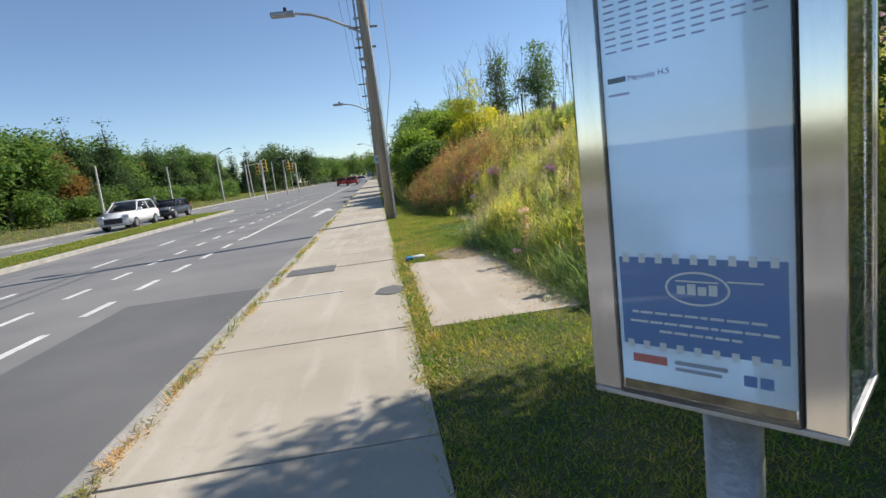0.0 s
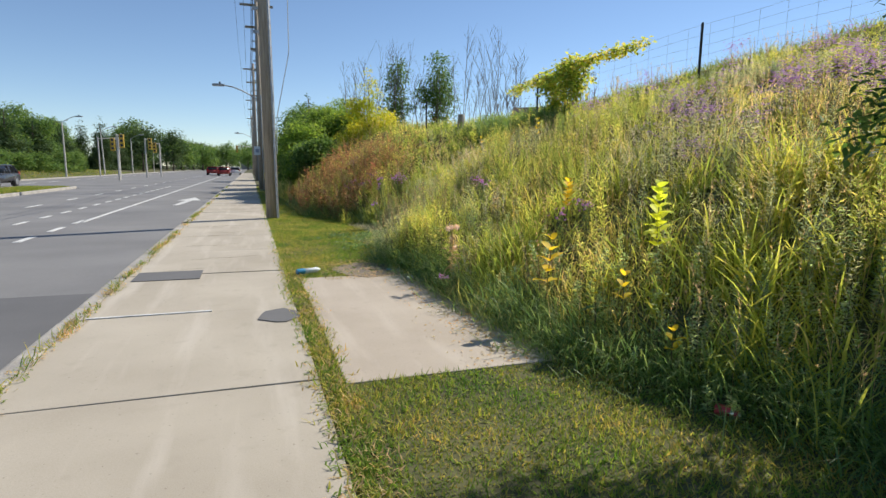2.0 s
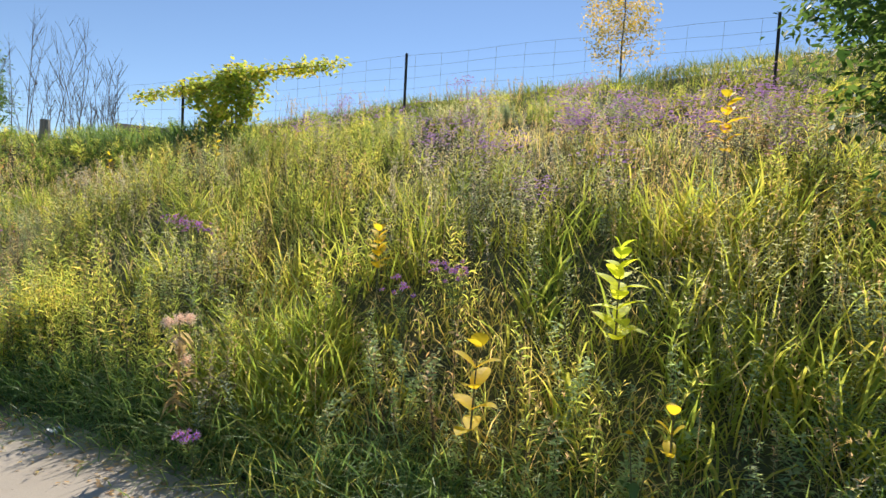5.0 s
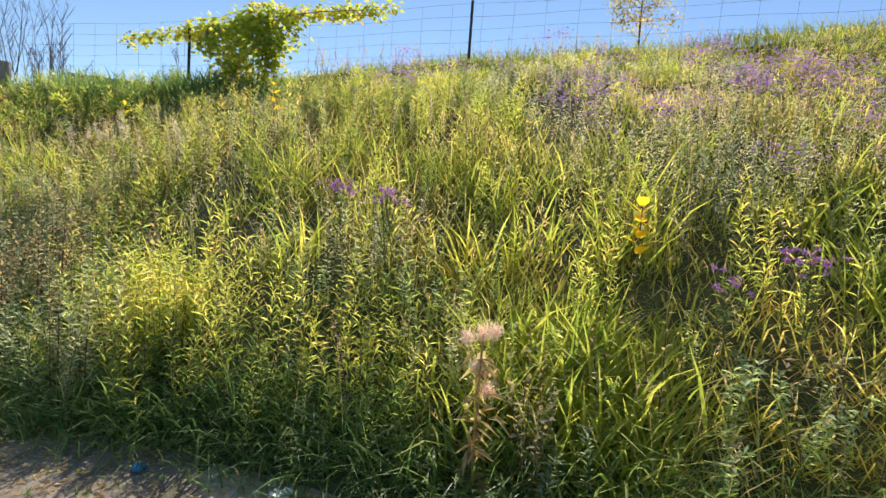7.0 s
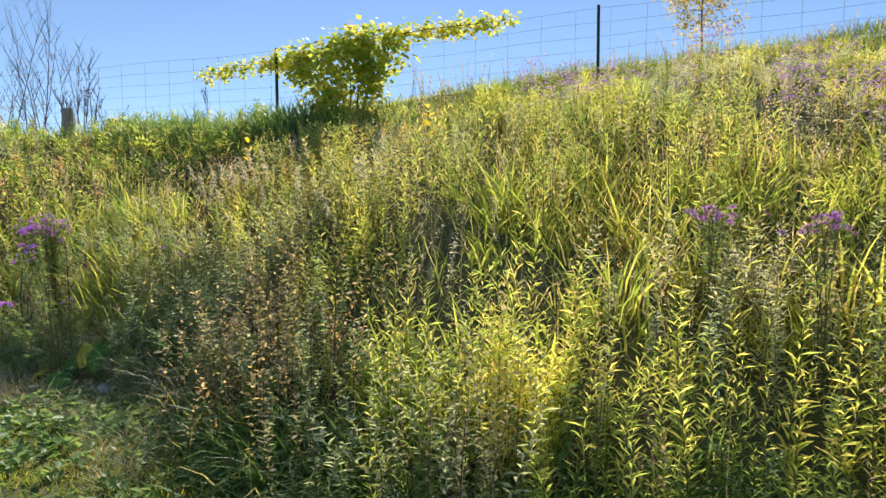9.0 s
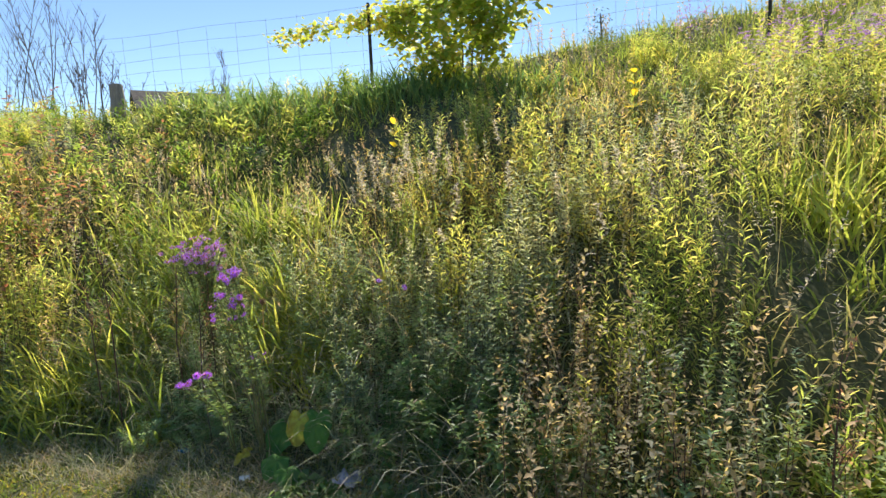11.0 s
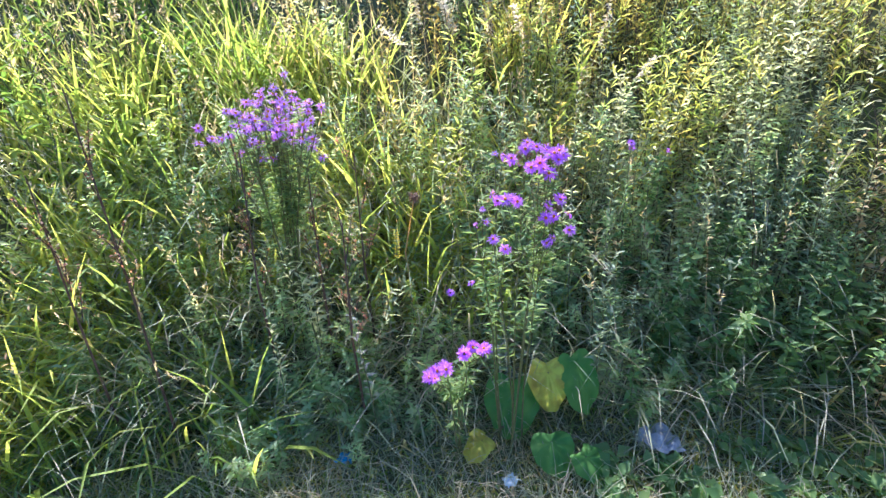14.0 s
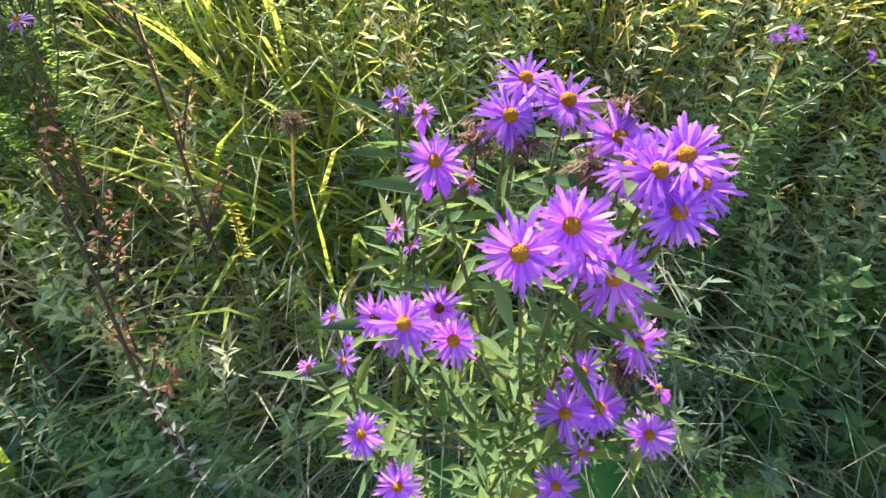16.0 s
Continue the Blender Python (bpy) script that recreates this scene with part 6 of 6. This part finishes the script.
# a spent brown head and a yellow sprig by the last flowers
sd = thing("spent_flower_head", Matrix.Translation((2.66, 12.43, float(land(2.66, 12.43)))), "brown spent flower head on a dry stem", "plant")
zs = 0.83 - float(land(2.66, 12.43))
part("stem", tube(bmesh.new(), [(0, 0, -0.03), (0.02, 0.03, zs * 0.6), (-0.03, -0.02, zs)], [0.004, 0.003, 0.002], 5), M_DRY, sd)
nr = np.random.RandomState(14)
c = np.array([-0.03, -0.02, zs]) + nr.normal(0, 0.007, (260, 3))
o = new("seed_head", soup("brown_head", [(leaves(c, nr.uniform(0, 6.28, 260), nr.uniform(-1.2, 1.3, 260), 0.016, 0.003), T_LEAF, 0)], [M_SPENT]))
o.parent = sd
sp = thing("yellow_sprig", Matrix.Translation((2.48, 12.47, float(land(2.48, 12.47)))), "thin sprig with paired yellow leaflets", "plant")
zs = 0.77 - float(land(2.48, 12.47))
part("stem", tube(bmesh.new(), [(0, 0, -0.03), (0.0, 0.01, zs * 0.6), (-0.01, 0, zs)], [0.002, 0.0016, 0.001], 4), M_STEM, sp)
c = np.stack([np.full(28, -0.005), np.zeros(28), np.repeat(np.linspace(zs - 0.1, zs, 14), 2)], 1)
o = new("leaves", soup("sprig_leaves", [(leaves(c, np.tile([1.57, -1.57], 14) + nr.uniform(-0.5, 0.5, 28), nr.uniform(-0.1, 0.6, 28), nr.uniform(0.008, 0.018, 28), 0.006), T_LEAF, 0)], [M_GOLD]))
o.parent = sp

def dry_stalk(x, y, top, seed):
    """A tall dark stalk with side twigs of seed."""
    rr, nr = random.Random(seed), np.random.RandomState(seed)
    z = float(land(x, y))
    h = top - z
    t = thing("dry_stalk", Matrix.Translation((x, y, z)), "tall dark brown stalk with dry seed clusters", "plant", "dry stalks")
    bm, c = bmesh.new(), []
    tube(bm, [(0, 0, -0.03), (rr.uniform(-0.02, 0.02), 0.01, h * 0.5), (rr.uniform(-0.03, 0.03), 0, h)], [0.005, 0.004, 0.002], 6)
    for k in range(9):
        s, a = rr.uniform(0.45, 0.97), rr.uniform(0, math.tau)
        p = Vector((0, 0, h * s))
        q = p + Vector((math.cos(a) * 0.05, math.sin(a) * 0.05, 0.1)) * rr.uniform(0.6, 1.3)
        tube(bm, [p, q], [0.002, 0.001], 4)
        c += [np.array(p.lerp(q, w)) + nr.normal(0, 0.005, 3) for w in nr.uniform(0.3, 1.05, 14)]
    part("stem", bm, M_STEM_RED, t)
    c = np.array(c)
    o = new("seed_head", soup("stalk_seeds", [(leaves(c, nr.uniform(0, 6.28, len(c)), nr.uniform(-0.5, 1.2, len(c)), 0.014, 0.007), T_LEAF, 0)], [M_RUST]))
    o.parent = t
    tagged(o, kind="stuff")


for k, (x, y, top) in enumerate(((2.3, 13.28, 1.29), (2.35, 13.5, 1.05), (2.55, 12.75, 0.95), (2.35, 12.62, 0.85), (1.95, 9.7, 0.95), (2.62, 12.6, 1.0), (2.5, 12.95, 1.05))):
    dry_stalk(x, y, top, 900 + k)

# thistle gone to fluff
th = thing("thistle", Matrix.Translation((1.68, 6.9, float(land(1.68, 6.9)))), "brown thistle with pale fluffy seed heads", "plant")
zt = 0.69 - float(land(1.68, 6.9))
part("stem", tube(bmesh.new(), [(0, 0, -0.03), (0.01, 0.01, zt * 0.6), (0, 0, zt)], [0.006, 0.005, 0.004], 6), M_DRY, th)
nr = np.random.RandomState(4)
for k, (x, y, z) in enumerate(((0, 0, zt), (0.045, -0.03, zt + 0.005), (-0.03, 0.05, zt - 0.02), (0.01, 0.02, zt - 0.13), (0.03, -0.02, zt - 0.22))):
    c = np.array([x, y, z]) + nr.normal(0, 0.013, (420, 3))
    o = new("seed_head", soup("seed_head", [(leaves(c, nr.uniform(0, 6.28, 420), nr.uniform(-1.3, 1.3, 420), 0.02, 0.0018), T_LEAF, 0)], [M_FLUFF]))
    o.parent = th
c = np.stack([nr.normal(0, 0.02, 60), nr.normal(0, 0.02, 60), nr.uniform(0.05, zt * 0.9, 60)], 1)
o = new("leaves", soup("thistle_leaves", [(leaves(c, nr.uniform(0, 6.28, 60), nr.uniform(-0.9, 0.5, 60), 0.09, 0.02, 0.4), T_LEAF, 0)], [M_DRY]))
o.parent = th

# burdock
bd = thing("burdock", Matrix.Translation((2.4, 12.0, float(land(2.4, 12.0)))), "burdock with broad green leaves and one yellowing", "plant")


def burdock_leaf(p, ln, wd, az, tilt, mat, label, seed):
    rr = random.Random(seed)
    bm = bmesh.new()
    rim, n = [], 30
    c = bm.verts.new((0, 0, 0))
    mid = []
    for k in range(n):
        a = k / n * math.tau
        notch = 1 - 0.35 * math.exp(-((a - math.pi) / 0.35) ** 2)
        r = notch * rr.uniform(0.96, 1.04)
        x, y = ln * 0.5 * (math.cos(a) * r + 0.35), wd * 0.5 * math.sin(a) * r * (1 - 0.22 * math.cos(a))
        wave = 0.008 * math.sin(5 * a + seed)
        mid.append(bm.verts.new((x * 0.55, y * 0.55, 0.012 + 0.008 * math.sin(7 * a))))
        rim.append(bm.verts.new((x, y, wave - 0.05 * (x / ln) ** 2)))
    for k in range(n):
        j = (k + 1) % n
        bm.faces.new((c, mid[k], mid[j]))
        bm.faces.new((mid[k], rim[k], rim[j], mid[j]))
    bmesh.ops.transform(bm, matrix=Matrix.Translation(p) @ pose(0, 0, 0, 0, 0, az) @ pose(0, 0, 0, 0, tilt, 0), verts=bm.verts)
    lf = part("leaf", bm, mat, bd, label, True)
    part("leaf_stalk", tube(bmesh.new(), [(0, 0, -0.02), (p[0] * 0.6, p[1] * 0.6, p[2] * 0.7), p], [0.006, 0.005, 0.004], 6), M_STEM, bd)
    return lf


burdock_leaf((-0.07, -0.02, 0.2), 0.2, 0.14, 185, 55, M_BURDOCK_OLD, "yellowing burdock leaf with brown edge", 1)
burdock_leaf((-0.05, -0.12, 0.2), 0.24, 0.15, 200, 55, M_BURDOCK, "", 2)
burdock_leaf((-0.06, 0.1, 0.12), 0.24, 0.19, 170, 42, M_BURDOCK, "", 3)
burdock_leaf((-0.25, 0.0, 0.06), 0.16, 0.14, 190, 25, M_BURDOCK, "", 4)
burdock_leaf((-0.22, 0.22, 0.05), 0.12, 0.11, 120, 25, M_BURDOCK_OLD, "", 5)
burdock_leaf((-0.3, -0.1, 0.04), 0.14, 0.12, 220, 25, M_BURDOCK, "", 6)


# low broad-leaved weeds at the foot of the bank
nr = np.random.RandomState(77)
xy = np.stack([2.2 - np.abs(nr.normal(0, 0.55, 300)), nr.uniform(9.9, 11.9, 300)], 1)
xy = xy[xy[:, 0] > 0.75]
n = len(xy)
c = np.repeat(np.stack([xy[:, 0], xy[:, 1], [float(land(a, b)) + 0.02 for a, b in xy]], 1), 7, 0)
c += nr.normal(0, 0.025, c.shape) * (1, 1, 0) + np.stack([np.zeros(7 * n), np.zeros(7 * n), nr.uniform(0, 0.04, 7 * n)], 1)
ln = nr.uniform(0.03, 0.085, 7 * n)
# Dark grass colour on these leaves also stands in for the verge's shade.
o = new("low_weed", soup("low_weed", [(leaves(c, nr.uniform(0, 6.28, 7 * n), nr.uniform(-0.1, 1.0, 7 * n), ln, ln * 0.5, 0.3), T_LEAF, 0)], [M_FRINGE]))
tagged(o, "low broad-leaved weeds in the verge, green darkened for shade", "weed", kind="stuff")


# litter
def scrap(name, x, y, z, r, mat, label, cat, seed):
    """A crumpled thin scrap."""
    bm = bmesh.new()
    bmesh.ops.create_grid(bm, x_segments=9, y_segments=9, size=r)
    for v in bm.verts:
        q = v.co * (3.2 / r) * 0.4
        v.co.z = abs(noise.noise(q + Vector((seed, 0, 0)))) * r * 0.9 + abs(noise.noise(q * 2.3)) * r * 0.35
        v.co.x *= 0.8 + 0.25 * noise.noise(q + Vector((0, seed, 0)))
        v.co.y *= 0.65 + 0.3 * noise.noise(q * 1.3)
    ob = tagged(part(name, bm, mat, None, "", True), label, cat)
    ob.location = (x, y, z)
    ob.rotation_euler.z = seed


scrap("wrapper", 2.20, 12.68, float(land(2.20, 12.68)) + 0.02, 0.035, M_BLUEPLASTIC, "crumpled blue plastic wrapper in the grass", "litter", 1.3)
scrap("paper_scrap", 2.07, 12.14, float(land(2.07, 12.14)) + 0.02, 0.03, M_WHITEPLASTIC, "crumpled white paper scrap in the grass", "litter", 2.1)
scrap("paper_ball", 2.2, 11.62, float(land(2.2, 11.62)) + 0.02, 0.085, M_STONE, "crumpled pale grey paper lying in the grass", "litter", 3.4)
cn = thing("drink_can", pose(2.03, 3.48, float(land(2.03, 3.48)) + 0.035, 90, 0, 35), "crushed red and silver drink can in the grass", "can")
part("body", lathe(bmesh.new(), [(0.024, -0.06), (0.033, -0.052), (0.031, -0.01), (0.033, 0.03), (0.033, 0.052), (0.026, 0.06)], 16), M_CANRED, cn, "", True)
part("lid", lathe(bmesh.new(), [(0.025, 0.0605), (0.025, 0.0635), (0.01, 0.062)], 16), M_ALU, cn)
part("band", lathe(bmesh.new(), [(0.0325, 0.02), (0.0338, 0.024), (0.0338, 0.036), (0.0325, 0.04)], 16), M_ALU, cn)
bt = thing("crushed_bottle", pose(0.31, 8.2, 0.05, 0, 90, 20), "crushed blue and white plastic bottle on the verge", "bottle")
part("body", lathe(bmesh.new(), [(0.02, -0.1), (0.033, -0.09), (0.03, 0.0), (0.034, 0.05), (0.02, 0.09), (0.012, 0.11)], 14), M_WHITEPLASTIC, bt, "", True)
part("label_band", lathe(bmesh.new(), [(0.032, -0.2), (0.036, -0.17), (0.036, -0.12), (0.034, -0.1)], 14), M_BLUEPLASTIC, bt)
scrap("wrapper", 1.28, 8.15, 0.012, 0.04, M_BLUEPLASTIC, "crumpled pale blue wrapper at the edge of the pad", "litter", 4.2)
scrap("paper_scrap", 1.4, 7.55, 0.012, 0.05, M_WHITEPLASTIC, "torn white paper scrap at the foot of the bank", "litter", 5.0)


# yellow-flowered sow thistles at the foot of the bank
def sow_thistle(x, y, tops, seed):
    rr, nr = random.Random(seed), np.random.RandomState(seed)
    z = float(land(x, y))
    t = thing("sow_thistle", Matrix.Translation((x, y, z)), "thin-stemmed weed with round yellow flowers", "plant", "yellow-flowered weeds")
    for dx, dy, h in tops:
        part("stem", tube(bmesh.new(), [(0, 0, -0.03), (dx * 0.4, dy * 0.4, h * 0.55), (dx, dy, h)], [0.004, 0.003, 0.002], 5), M_STEM, t)
        n = 60
        c = np.tile(np.array((dx, dy, h)), (n, 1))
        o = new("flower", soup("yellow_flower", [(leaves(c, nr.uniform(0, 6.28, n), nr.uniform(0.0, 1.0, n), nr.uniform(0.014, 0.022, n), 0.005, 0.1), T_LEAF, 0)], [M_GOLD]))
        o.parent = t
    for k in range(5):
        bm = bmesh.new()
        bmesh_leaf(bm, rr.uniform(0.08, 0.14), 0.018, rr.uniform(0.1, 0.7), rr)
        bmesh.ops.transform(bm, matrix=Matrix.Translation((0, 0, 0.04 + 0.05 * k)) @ pose(0, 0, 0, 0, 0, k * 137), verts=bm.verts)
        part("leaf", bm, M_FRINGE, t)


sow_thistle(1.95, 4.6, ((0.0, 0.03, 0.42), (-0.04, -0.05, 0.35)), 3)

# shed roof that shows over the crest
shed = thing("shed", pose(10.5, 21.0, float(land(10.5, 21.0)) - 0.15, 0, 0, -34) @ Matrix.Diagonal((0.72, 0.72, 0.9, 1)), "low dark-roofed shed beyond the crest", "shed")
part("wall", boxed(-1.3, 1.3, -0.8, 0.8, -0.2, 0.75), M_BUILD, shed)
bm = bmesh.new()
ends = [[bm.verts.new((x, yy, zz)) for yy, zz in ((-1.0, 0.7), (0, 1.25), (1.0, 0.7), (1.0, 0.62), (0, 1.16), (-1.0, 0.62))] for x in (-1.5, 1.5)]
for k in range(6):
    bm.faces.new((ends[0][k], ends[0][(k + 1) % 6], ends[1][(k + 1) % 6], ends[1][k]))
bm.faces.new((ends[0][0], ends[0][5], ends[0][4], ends[0][1]))
bm.faces.new((ends[0][1], ends[0][4], ends[0][3], ends[0][2]))
bm.faces.new((ends[1][0], ends[1][1], ends[1][4], ends[1][5]))
bm.faces.new((ends[1][1], ends[1][2], ends[1][3], ends[1][4]))
bmesh.ops.recalc_face_normals(bm, faces=bm.faces[:])
part("roof", bm, M_BARK, shed, "dark brown roof")
